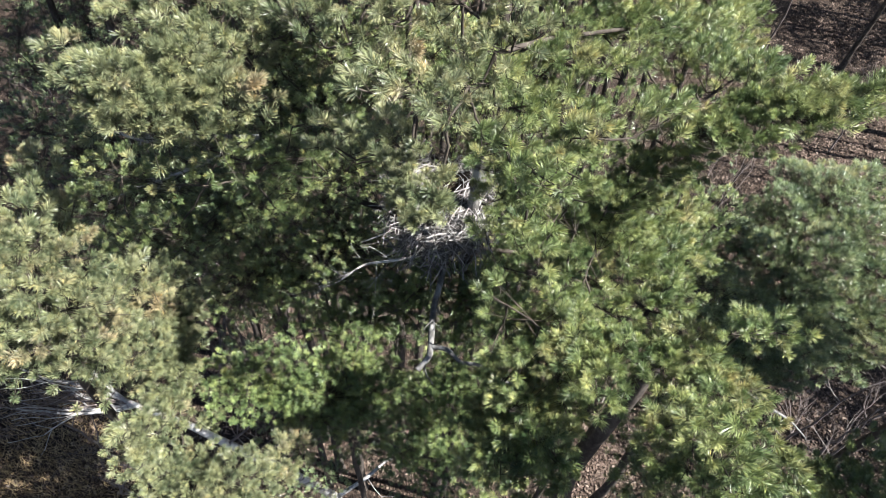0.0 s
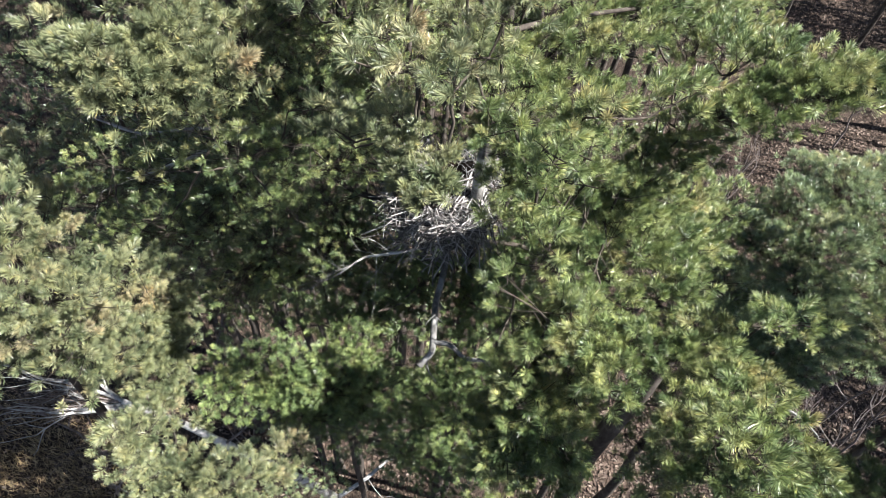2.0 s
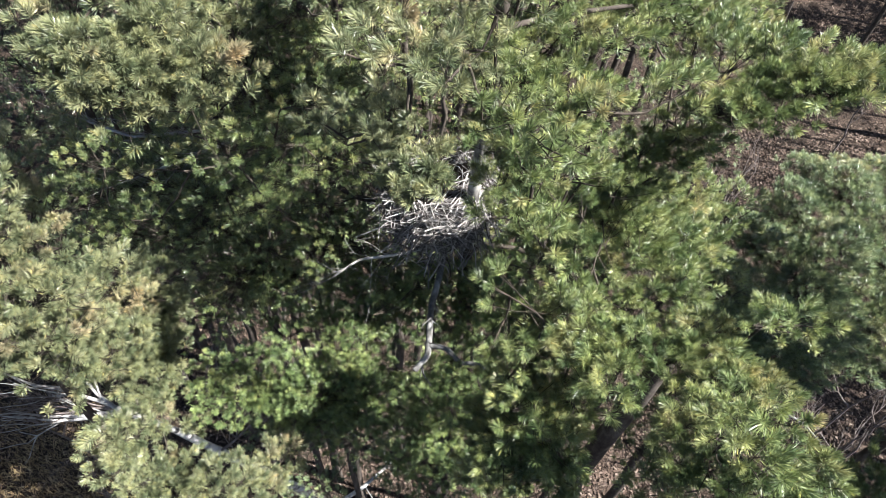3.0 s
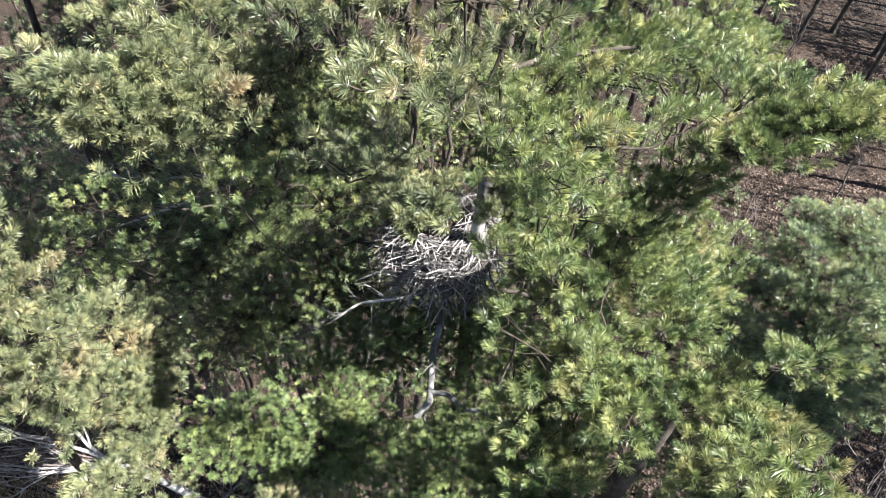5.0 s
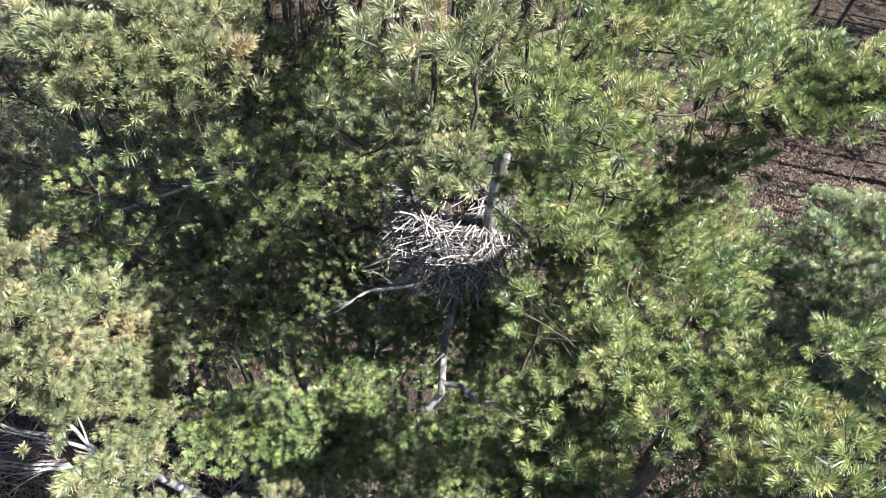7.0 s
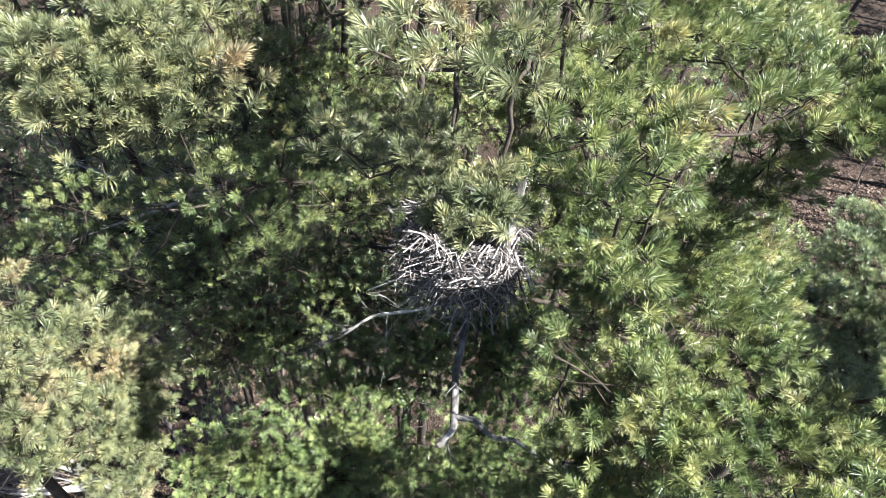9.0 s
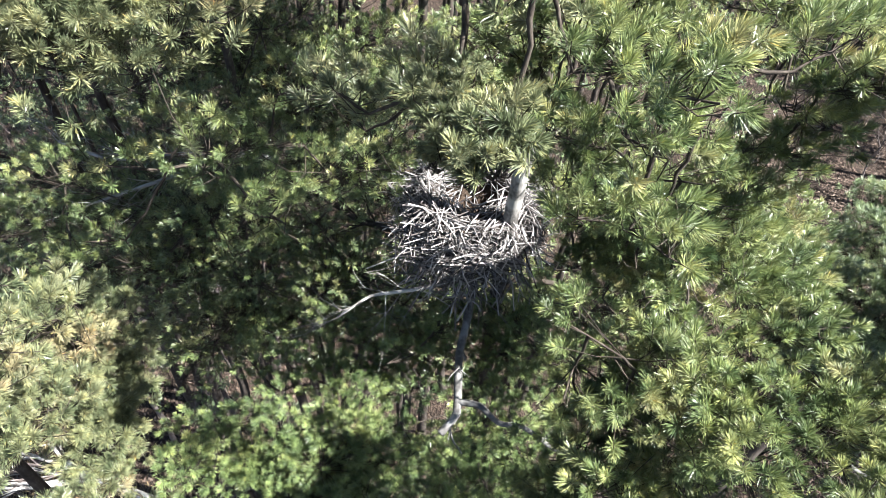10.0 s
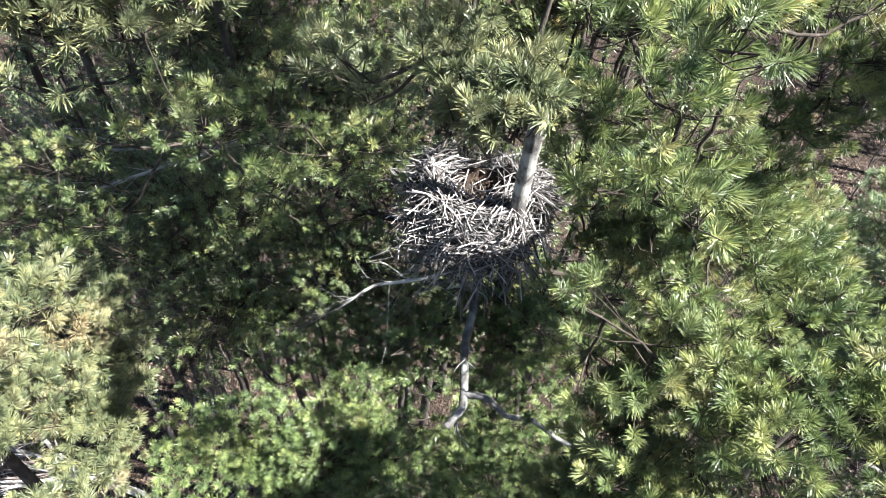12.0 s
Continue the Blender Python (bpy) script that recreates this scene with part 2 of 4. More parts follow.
def spray(tree, base, attach, pad, rng, kind, leafage, gap=0.118, under=0.3, limb_r=0.017, lift=0.85, twiggy=True, clear=False, depth=0.65, label=""):
    """One branch: a limb from the trunk to a pad of shoots, its twigs, and the needle tufts at the shoots' ends."""
    x, y, z, r = pad
    c = np.array([x, y, z])
    a = np.asarray(attach, float)
    radial = c - a
    radial[2] = 0
    radial /= np.linalg.norm(radial) + 1e-6
    n = max(6, int(3.6 * (1.05 * r / gap) ** 2))
    n2 = int(n * under)
    # shoots stand side by side over the whole pad, as the side twigs fan out and fork
    k = np.arange(n)
    rho = np.concatenate([1.05 * r * np.sqrt((k + 0.5) / n) + rng.normal(0, 0.22 * gap, n), np.sqrt(rng.uniform(0, 1, n2)) * r])
    phi = np.concatenate([k * 2.39996 + rng.uniform(0, 6.28) + rng.normal(0, 0.22 * gap, n) / (0.3 * r + rho[:n]), rng.uniform(0, 2 * math.pi, n2)])
    q = np.stack([rho * np.cos(phi), rho * np.sin(phi), 0.6 * r * (1 - (rho / r) ** 2) + rng.normal(0, 0.3 * gap, n + n2)], 1)
    # ripples of higher and lower side twigs
    q[:, 2] += 0.045 * np.sin(q[:, 0] * 17 + rng.uniform(0, 6)) * np.sin(q[:, 1] * 15 + rng.uniform(0, 6))
    # the pad lies along the branch: longer outward, tilted up to its outer end
    out = q[:, :2] @ radial[:2]
    q[:, :2] += 0.25 * out[:, None] * radial[:2]
    q[:, 2] += 0.2 * out
    q[n:, :2] *= 1.35
    q[n:, 2] -= rng.uniform(0.12, 0.12 + depth, n2) * (0.6 + r)
    if clear:
        keep = off_lanes(c + q)
        n, n2 = int(keep[:n].sum()), int(keep[n:].sum())
        q = q[keep]
        if n < 2:
            return None
    tips = c + q
    dirs = radial * 0.55 + np.array([0, 0, lift]) + rng.normal(0, 0.3, (n + n2, 3)) + q * np.array([1.9, 1.9, 0.2])
    dirs /= np.linalg.norm(dirs, axis=1)[:, None]
    w = Wood()
    root = c - radial * r * 0.9 - np.array([0, 0, 0.16 + 0.2 * r])
    end = c + radial * r * 0.5 - np.array([0, 0, 0.06])
    limb = np.concatenate([bend(a, root, 7, 0.05, rng), bend(root, end, 4, 0.0, rng)[1:]])
    w.tube(limb, limb_r, 0.006, 5 if twiggy else 3, 0.1, rng)
    for tip, d in zip(tips, dirs) if twiggy else ():
        k = limb[rng.integers(6, 10)]
        s = tip - d * kind["shoot"]
        w.tube([k, (k + s) * 0.5 + rng.normal(0, 0.02, 3) - np.array([0, 0, 0.03]), tip - d * 0.02], 0.005, 0.003, 3)
    br = part("branch", w.mesh("branch", BARK_TWIG, base), tree, label)
    v, f = needles(tips[:n], dirs[:n], rng, **kind)
    if n2:
        coarse = {**kind, "count": int(kind["count"] * 0.4), "width": kind["width"] * 1.8}
        v2, f2 = needles(tips[n:], dirs[n:], rng, **coarse)
        v, f = np.concatenate([v, v2]), np.concatenate([f, f2 + len(v)])
    part("needles", mesh_from("needles", v - np.asarray(base), f, leafage), br)
    return br


def trunk_line(base, top, n, rng, wander=0.05):
    base, top = np.asarray(base, float), np.asarray(top, float)
    p = base + (top - base) * np.linspace(0, 1, n)[:, None]
    p[1:-1, :2] += rng.normal(0, wander, (n - 2, 2))
    return p


def pine(base, top, radius, groups, seed, label, kind, leafage, bark=None, rise=0.42, taper=0.18, **options):
    """A pine: tapered trunk with flared foot, and a branch to every pad in its groups."""
    rng = np.random.default_rng(seed)
    tree = thing("pine_tree", base, label, "tree", "pines of the stand")
    line = trunk_line(base, top, 14, rng)
    w = Wood()
    w.tube(line, radius, radius * taper, 12, 0.04, rng, 1.15)
    w.tube([line[0] - np.array([0, 0, 0.3]), line[0] + np.array([0, 0, 0.15]), line[0] + np.array([0, 0, 0.9])], radius * 1.6, radius * 1.0, 10, 0.05, rng)
    part("trunk", w.mesh("trunk", BARK_PINE, base), tree)
    # grey bark only high up; the dark bark below stands in for shade
    if bark:
        u = Wood()
        r11, r12 = (radius * (1 - (k / 13) ** 1.15 * (1 - taper)) * 1.05 for k in (11, 12))
        u.tube(np.linspace(line[11], line[12], 6), r11, r12, 12, 0.05, rng)
        part("upper_trunk", u.mesh("upper_trunk", bark, base), tree, "pale grey lichened upper trunk")
    # every branch springs from the nearest one inside it, the innermost from the trunk
    grown = []
    rows = [(math.hypot(p[0] - base[0], p[1] - base[1]), p, pads) for pads in groups for p in pads]
    for dist, pad, pads in sorted(rows, key=lambda row: row[0]):
        extra = {"gap": 0.11, "under": 0.0, "kind": {**RED, "length": 0.08, "shoot": 0.08}, "leafage": NEEDLE_PALE} if pads is NEST_TUFT else {"clear": base[1] < 9, **({"under": 0.25, "depth": 0.3} if pads is TOP_LEFT else {"leafage": NEEDLE_PALE} if pads is TOP_MID else {"under": 0.15, "depth": 0.2} if pads is LEFT_LOWER else {"gap": 0.21, "under": 0.2, "kind": DENSE} if pads is SHADE_TOP or pads is SHADE_TOP_BACK else {})}
        c = np.array(pad[:3])
        near = min(grown, key=lambda g: np.linalg.norm(g - c)) if grown else None
        zt = min(pad[2] - 0.1 - rise * dist * rng.uniform(0.7, 1.2), top[2] - 0.25)
        s = (zt - base[2]) / (top[2] - base[2])
        at = np.array([np.interp(s, np.linspace(0, 1, 14), line[:, k]) for k in range(3)])
        thick = 0.03
        if near is not None and np.linalg.norm(near - c) < 0.75 * np.linalg.norm(at - c):
            at, thick = near, 0.014
        grown.append(c - np.array([0, 0, 0.12]))
        options["limb_r"] = thick
        spray(tree, base, at, pad, rng, **{"kind": kind, "leafage": leafage, **options, **extra})
    return tree


def stand_pads(base, height, crown, count, rng, low=0.45):
    """Pads of a whole crown, layer by layer, for a pine of the stand."""
    rows = []
    for i in range(count):
        s = (i + rng.uniform(0, 1)) / count
        z = height * (low + (1 - low) * s)
        reach = crown * (1 - 0.75 * s ** 1.5) * rng.uniform(0.45, 1.0)
        a = i * 2.4 + rng.uniform(-0.4, 0.4)
        rows.append((base[0] + reach * math.cos(a), base[1] + reach * math.sin(a), z + rng.uniform(-0.2, 0.2), rng.uniform(0.5, 0.85)))
    return rows


# ---- ground ----
def ground_sheet():
    n = 130
    s = np.linspace(-1, 1, n)
    g = np.sign(s) * np.abs(s) ** 2.2 * 600
    X, Y = np.meshgrid(g, g + 15, indexing="ij")
    Z = 0.12 * np.sin(X * 0.31 + 1.0) * np.cos(Y * 0.27) + 0.06 * np.sin(X * 0.9) * np.sin(Y * 1.1)
    v = np.stack([X, Y, Z - 0.1], -1).reshape(-1, 3)
    i, j = np.meshgrid(np.arange(n - 1), np.arange(n - 1), indexing="ij")
    f = np.stack([i * n + j, (i + 1) * n + j, (i + 1) * n + j + 1, i * n + j + 1], -1).reshape(-1, 4)
    tagged(new("ground", mesh_from("ground", v, f, LITTER, True)), "brown leaf-littered forest floor under the pines", "ground", kind="structure")


def leaf_litter():
    """Curled fallen leaves over the open stretches of the floor."""
    rng = np.random.default_rng(5)
    spots = ((19, 29, 8.5, 6.5, 9000), (8, 10, 3.5, 3.5, 3500), (-13, 8, 5, 4, 3500), (-3, 10, 4, 3, 2500), (-10, 17, 4, 4, 2500), (17, 12, 5, 4, 2500), (24, 40, 6, 5, 3000))
    v, f, k = [], [], 0
    for cx, cy, sx, sy, n in spots:
        c = np.stack([rng.normal(cx, sx * 0.55, n), rng.normal(cy, sy * 0.55, n), np.zeros(n)], 1)
        c[:, 2] = 0.12 * np.sin(c[:, 0] * 0.31 + 1.0) * np.cos(c[:, 1] * 0.27) + 0.06 * np.sin(c[:, 0] * 0.9) * np.sin(c[:, 1] * 1.1) - 0.06
        a = rng.uniform(0, 6.28, n)
        u = np.stack([np.cos(a), np.sin(a), rng.normal(0, 0.35, n)], 1) * rng.uniform(0.05, 0.1, n)[:, None]
        w = np.stack([-np.sin(a), np.cos(a), rng.normal(0, 0.5, n)], 1) * rng.uniform(0.03, 0.055, n)[:, None]
        v.append(np.stack([c - u, c + w, c + u, c - w + np.array([0, 0, 0.02])], 1).reshape(-1, 3))
        f.append(np.arange(n * 4).reshape(-1, 4) + k)
        k += n * 4
    tagged(new("fallen_leaves", mesh_from("fallen_leaves", np.concatenate(v), np.concatenate(f), FALLEN)), "scattered dry brown leaves on the forest floor", "leaves", kind="stuff")


def dry_grass():
    """Tawny dead grass in the open spot by the birch."""
    rng = np.random.default_rng(9)
    n = 9000
    c = np.stack([rng.normal(-13.5, 2.6, n), rng.normal(6.6, 2.0, n), np.full(n, -0.12)], 1)
    a = rng.uniform(0, 6.28, n)
    w = np.stack([np.cos(a), np.sin(a), np.zeros(n)], 1) * 0.012
    tip = c + np.stack([rng.normal(0, 0.16, n), rng.normal(0, 0.16, n), rng.uniform(0.2, 0.5, n)], 1)
    v = np.stack([c - w, c + w, tip], 1).reshape(-1, 3)
    tagged(new("dry_grass", mesh_from("dry_grass", v, np.arange(n * 3).reshape(-1, 3), GRASS)), "tawny dead grass on open forest floor", "grass", kind="stuff")


ground_sheet()
leaf_litter()
dry_grass()

# ---- where the branches of each pine carry their needles: x, y, z, spread ----
LEFT_UPPER = (
    (-4.13, 4.24, 22.21, 0.21),
    (-4.03, 3.67, 22.17, 0.26),
    (-3.86, 3.26, 22.13, 0.28),
    (-3.44, 3.31, 22.04, 0.26),
    (-3.65, 2.88, 21.98, 0.31),
    (-3.21, 2.90, 21.94, 0.28),
    (-3.38, 3.68, 20.96, 0.34),
    (-3.22, 4.07, 20.37, 0.31),
    (-3.24, 3.49, 20.58, 0.36),
    (-3.30, 2.71, 21.50, 0.34),
    (-3.61, 2.54, 21.75, 0.28),
    (-3.88, 2.41, 21.54, 0.24),
    (-3.13, 3.93, 20.03, 0.27),
    (-4.21, 3.12, 22.16, 0.33),
    (-4.13, 2.61, 21.92, 0.33),
    (-4.12, 4.02, 21.56, 0.26),
)
LEFT_LOWER = (
    (-3.12, 2.86, 20.87, 0.35),
    (-3.07, 3.47, 19.95, 0.31),
    (-3.05, 3.01, 20.00, 0.33),
    (-3.31, 2.71, 21.01, 0.26),
    (-2.91, 2.11, 20.58, 0.28),
    (-2.84, 2.50, 20.13, 0.31),
    (-2.83, 1.97, 20.49, 0.21),
    (-2.70, 2.40, 18.96, 0.21),
    (-2.79, 3.07, 18.57, 0.15),
    (-2.96, 2.14, 19.02, 0.40),
    (-2.07, 2.13, 19.37, 0.39),
    (-2.50, 1.90, 19.22, 0.39),
    (-1.71, 2.74, 18.57, 0.33),
    (-1.86, 2.21, 18.70, 0.34),
    (-3.03, 3.00, 19.50, 0.22),
    (-3.67, 2.69, 21.24, 0.26),
)
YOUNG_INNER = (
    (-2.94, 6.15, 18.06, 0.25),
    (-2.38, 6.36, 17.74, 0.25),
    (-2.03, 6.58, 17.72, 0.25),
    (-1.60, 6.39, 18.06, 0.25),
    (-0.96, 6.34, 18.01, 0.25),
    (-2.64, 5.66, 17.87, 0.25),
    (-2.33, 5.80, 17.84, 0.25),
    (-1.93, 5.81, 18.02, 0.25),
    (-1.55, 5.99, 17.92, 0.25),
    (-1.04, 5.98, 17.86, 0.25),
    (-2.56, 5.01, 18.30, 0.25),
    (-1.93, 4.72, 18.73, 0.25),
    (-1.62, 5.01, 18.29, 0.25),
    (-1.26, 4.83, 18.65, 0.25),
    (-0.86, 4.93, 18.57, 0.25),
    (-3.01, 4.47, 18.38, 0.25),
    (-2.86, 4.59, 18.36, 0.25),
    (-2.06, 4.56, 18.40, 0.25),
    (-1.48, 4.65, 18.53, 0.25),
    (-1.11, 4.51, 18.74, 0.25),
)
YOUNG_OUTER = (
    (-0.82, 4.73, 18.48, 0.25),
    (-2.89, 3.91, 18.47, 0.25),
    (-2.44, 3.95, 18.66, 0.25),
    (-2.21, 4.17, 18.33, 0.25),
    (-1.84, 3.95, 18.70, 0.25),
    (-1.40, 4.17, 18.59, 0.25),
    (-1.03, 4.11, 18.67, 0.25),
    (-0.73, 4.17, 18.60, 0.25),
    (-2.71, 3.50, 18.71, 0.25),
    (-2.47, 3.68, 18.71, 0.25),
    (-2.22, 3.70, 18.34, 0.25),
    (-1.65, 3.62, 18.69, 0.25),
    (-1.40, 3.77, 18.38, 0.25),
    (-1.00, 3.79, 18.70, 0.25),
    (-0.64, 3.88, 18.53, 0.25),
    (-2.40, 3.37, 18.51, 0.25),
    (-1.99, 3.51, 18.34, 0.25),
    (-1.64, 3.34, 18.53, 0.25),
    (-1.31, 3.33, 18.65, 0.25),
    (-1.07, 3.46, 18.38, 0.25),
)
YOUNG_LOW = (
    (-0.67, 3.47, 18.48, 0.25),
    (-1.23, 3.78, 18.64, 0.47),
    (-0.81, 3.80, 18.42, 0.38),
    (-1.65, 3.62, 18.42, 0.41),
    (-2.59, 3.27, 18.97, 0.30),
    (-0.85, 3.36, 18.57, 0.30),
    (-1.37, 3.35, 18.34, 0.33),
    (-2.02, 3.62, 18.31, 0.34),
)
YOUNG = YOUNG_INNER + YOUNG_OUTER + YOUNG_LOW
MID_INNER = (
    (-0.63, 5.82, 18.93, 0.26),
    (-0.11, 5.66, 19.05, 0.26),
    (0.16, 5.83, 18.96, 0.26),
    (0.67, 6.10, 18.86, 0.26),
    (0.95, 5.78, 19.04, 0.26),
    (-0.53, 5.32, 18.73, 0.26),
    (-0.14, 5.44, 18.94, 0.26),
    (0.22, 5.40, 18.98, 0.26),
    (0.61, 5.35, 19.06, 0.26),
    (1.01, 5.76, 18.74, 0.26),
    (-0.41, 5.07, 18.73, 0.26),
    (-0.11, 5.08, 18.81, 0.26),
    (0.41, 5.21, 18.63, 0.26),
    (0.56, 5.04, 19.00, 0.26),
    (1.08, 5.28, 18.68, 0.26),
    (-0.52, 4.58, 18.75, 0.26),
    (0.03, 4.48, 18.87, 0.26),
    (0.23, 4.71, 18.75, 0.26),
    (0.60, 4.59, 19.04, 0.26),
    (0.95, 4.65, 19.07, 0.26),
)
MID_OUTER = (
    (-0.40, 3.93, 19.09, 0.26),
    (-0.11, 3.95, 19.09, 0.26),
    (0.34, 4.21, 19.06, 0.26),
    (0.61, 4.10, 18.95, 0.26),
    (0.95, 4.32, 18.94, 0.26),
    (-0.43, 3.82, 18.92, 0.26),
    (0.01, 3.71, 18.92, 0.26),
    (0.27, 3.80, 18.99, 0.26),
    (0.67, 3.91, 19.03, 0.26),
    (1.10, 4.01, 18.89, 0.26),
    (0.11, 3.60, 18.70, 0.26),
    (0.36, 3.53, 18.89, 0.26),
    (0.81, 3.61, 18.63, 0.26),
    (1.00, 3.58, 18.86, 0.26),
    (0.20, 4.67, 16.86, 0.51),
    (0.72, 4.25, 17.18, 0.51),
    (-0.10, 4.64, 14.40, 0.55),
    (0.78, 4.24, 17.90, 0.42),
    (-0.24, 5.33, 18.97, 0.31),
    (-0.73, 5.26, 18.68, 0.38),
)
MID_LOW = (
    (-1.18, 5.35, 18.45, 0.43),
    (-1.21, 6.08, 18.47, 0.39),
    (0.73, 5.01, 19.42, 0.34),
    (0.40, 4.18, 14.08, 0.60),
    (-0.38, 4.37, 17.27, 0.29),
    (1.24, 4.80, 19.26, 0.37),
    (1.68, 5.25, 19.82, 0.37),
    (2.17, 4.89, 19.32, 0.37),
)
MID_TRUNK = (
    (0.5, 5.25, 19.35, 0.3),
    (0.62, 5.0, 18.95, 0.3),
    (0.3, 5.3, 18.8, 0.3),
    (0.75, 5.35, 19.75, 0.28),
    (-0.32, 4.95, 19.5, 0.2),
    (-0.7, 4.6, 19.35, 0.24),
)
MID = MID_INNER + MID_OUTER + MID_LOW + MID_TRUNK
RIGHT_LOW_A = (
    (0.28, 4.25, 20.84, 0.23),
    (0.66, 3.25, 22.21, 0.28),
    (1.00, 3.16, 22.02, 0.31),
    (0.62, 3.13, 21.76, 0.27),
    (0.91, 2.89, 21.96, 0.29),
    (0.80, 2.96, 21.28, 0.29),
    (1.25, 3.46, 21.87, 0.28),
    (1.36, 3.06, 22.07, 0.27),
    (1.22, 2.79, 22.01, 0.27),
    (1.49, 2.77, 22.11, 0.26),
    (1.45, 2.44, 22.25, 0.25),
    (1.27, 2.58, 21.74, 0.22),
    (0.93, 2.50, 21.56, 0.29),
    (1.14, 2.20, 21.59, 0.27),
    (0.84, 2.26, 21.15, 0.32),
    (1.05, 2.02, 21.22, 0.27),
    (0.69, 2.79, 20.30, 0.32),
    (0.84, 2.55, 19.40, 0.35),
    (1.31, 2.06, 21.25, 0.17),
)
RIGHT_LOW_B = (
    (1.76, 2.92, 22.10, 0.24),
    (2.07, 2.87, 22.06, 0.26),
    (2.34, 3.07, 22.07, 0.27),
    (2.31, 2.72, 22.20, 0.28),
    (2.36, 2.41, 22.34, 0.27),
    (2.63, 2.53, 22.30, 0.22),
    (2.66, 3.03, 22.53, 0.22),
    (3.12, 3.23, 22.30, 0.19),
    (2.02, 2.20, 22.32, 0.27),
    (1.87, 1.93, 22.38, 0.23),
    (2.09, 1.89, 22.89, 0.25),
    (2.43, 1.97, 22.89, 0.21),
    (2.19, 1.62, 22.95, 0.26),
    (2.58, 1.70, 22.88, 0.19),
    (2.10, 1.71, 22.47, 0.23),
    (1.94, 1.76, 22.02, 0.25),
    (2.30, 1.44, 22.89, 0.25),
)
RIGHT_MID = (
    (1.77, 3.54, 21.75, 0.22),
    (2.12, 3.69, 21.75, 0.24),
    (0.41, 4.20, 22.51, 0.21),
    (0.48, 3.36, 23.14, 0.21),
    (0.70, 3.00, 23.38, 0.22),
    (0.82, 3.55, 23.03, 0.25),
    (1.24, 3.98, 22.47, 0.28),
    (1.59, 4.23, 21.91, 0.29),
    (1.47, 3.87, 21.90, 0.28),
    (1.89, 4.46, 21.95, 0.29),
    (2.03, 4.34, 21.62, 0.30),
    (2.80, 5.51, 20.72, 0.36),
    (3.20, 5.55, 20.62, 0.31),
    (2.27, 4.16, 21.61, 0.30),
    (2.45, 4.55, 21.52, 0.27),
    (1.09, 3.66, 22.13, 0.25),
    (2.36, 3.71, 21.91, 0.20),
    (1.19, 3.74, 22.43, 0.23),
    (3.06, 5.09, 20.67, 0.27),
)
RIGHT_UP = (
    (1.61, 4.48, 22.33, 0.29),
    (2.13, 5.00, 22.08, 0.31),
    (2.17, 4.70, 22.61, 0.24),
    (1.16, 4.10, 22.80, 0.26),
    (0.61, 3.22, 23.77, 0.21),
    (0.67, 3.12, 24.14, 0.18),
    (0.41, 3.68, 23.85, 0.19),
    (0.90, 3.97, 23.57, 0.23),
    (1.11, 3.90, 23.82, 0.19),
    (1.80, 4.78, 22.54, 0.24),
    (0.41, 4.18, 22.98, 0.22),
    (2.39, 5.30, 21.31, 0.30),
    (2.90, 5.72, 21.11, 0.27),
    (1.02, 3.81, 23.45, 0.20),
)
RIGHT_BOUGH_INNER = (
    (1.63, 4.14, 23.80, 0.21),
    (2.28, 4.42, 23.38, 0.24),
    (2.36, 4.92, 22.75, 0.23),
    (2.59, 4.53, 23.40, 0.25),
    (2.82, 4.58, 23.55, 0.24),
    (3.08, 4.62, 23.64, 0.23),
    (3.31, 4.72, 23.71, 0.21),
    (3.06, 5.02, 23.55, 0.21),
    (2.85, 5.47, 23.26, 0.23),
    (2.44, 5.00, 23.30, 0.26),
    (2.08, 4.78, 22.91, 0.25),
    (3.54, 4.79, 23.75, 0.21),
    (3.00, 5.58, 23.33, 0.13),
    (2.48, 4.73, 23.35, 0.24),
    (2.78, 4.83, 23.42, 0.24),
    (2.99, 4.67, 23.55, 0.21),
    (3.22, 4.79, 23.63, 0.21),
    (2.92, 4.83, 23.55, 0.22),
    (2.29, 4.70, 23.21, 0.25),
)
RIGHT_BOUGH_OUTER = (
    (2.61, 5.24, 23.22, 0.23),
    (2.70, 5.01, 23.31, 0.23),
    (3.47, 4.76, 23.61, 0.16),
)
RIGHT_BOUGH = RIGHT_BOUGH_INNER + RIGHT_BOUGH_OUTER
TOP_RIGHT_INNER = (
    (1.31, 4.74, 23.73, 0.23),
    (1.01, 5.03, 23.57, 0.25),
    (0.77, 5.32, 23.17, 0.27),
    (0.93, 4.50, 23.45, 0.27),
    (1.93, 5.14, 23.28, 0.26),
    (2.63, 6.85, 22.64, 0.37),
    (1.85, 6.41, 22.95, 0.34),
    (3.21, 8.01, 22.22, 0.37),
    (1.41, 6.47, 22.99, 0.34),
    (2.62, 6.97, 22.12, 0.35),
    (1.00, 6.22, 23.19, 0.31),
    (1.75, 6.94, 23.20, 0.40),
    (2.87, 8.19, 22.60, 0.47),
    (0.68, 4.77, 23.15, 0.25),
    (3.20, 7.32, 22.35, 0.35),
    (3.15, 6.65, 22.50, 0.28),
    (2.72, 6.28, 22.73, 0.30),
    (2.67, 5.64, 23.01, 0.27),
    (3.51, 7.97, 22.20, 0.32),
)
TOP_RIGHT_OUTER = (
    (2.35, 5.41, 23.10, 0.26),
    (1.88, 5.75, 23.10, 0.28),
    (2.22, 6.80, 22.85, 0.32),
)
TOP_RIGHT = TOP_RIGHT_INNER + TOP_RIGHT_OUTER
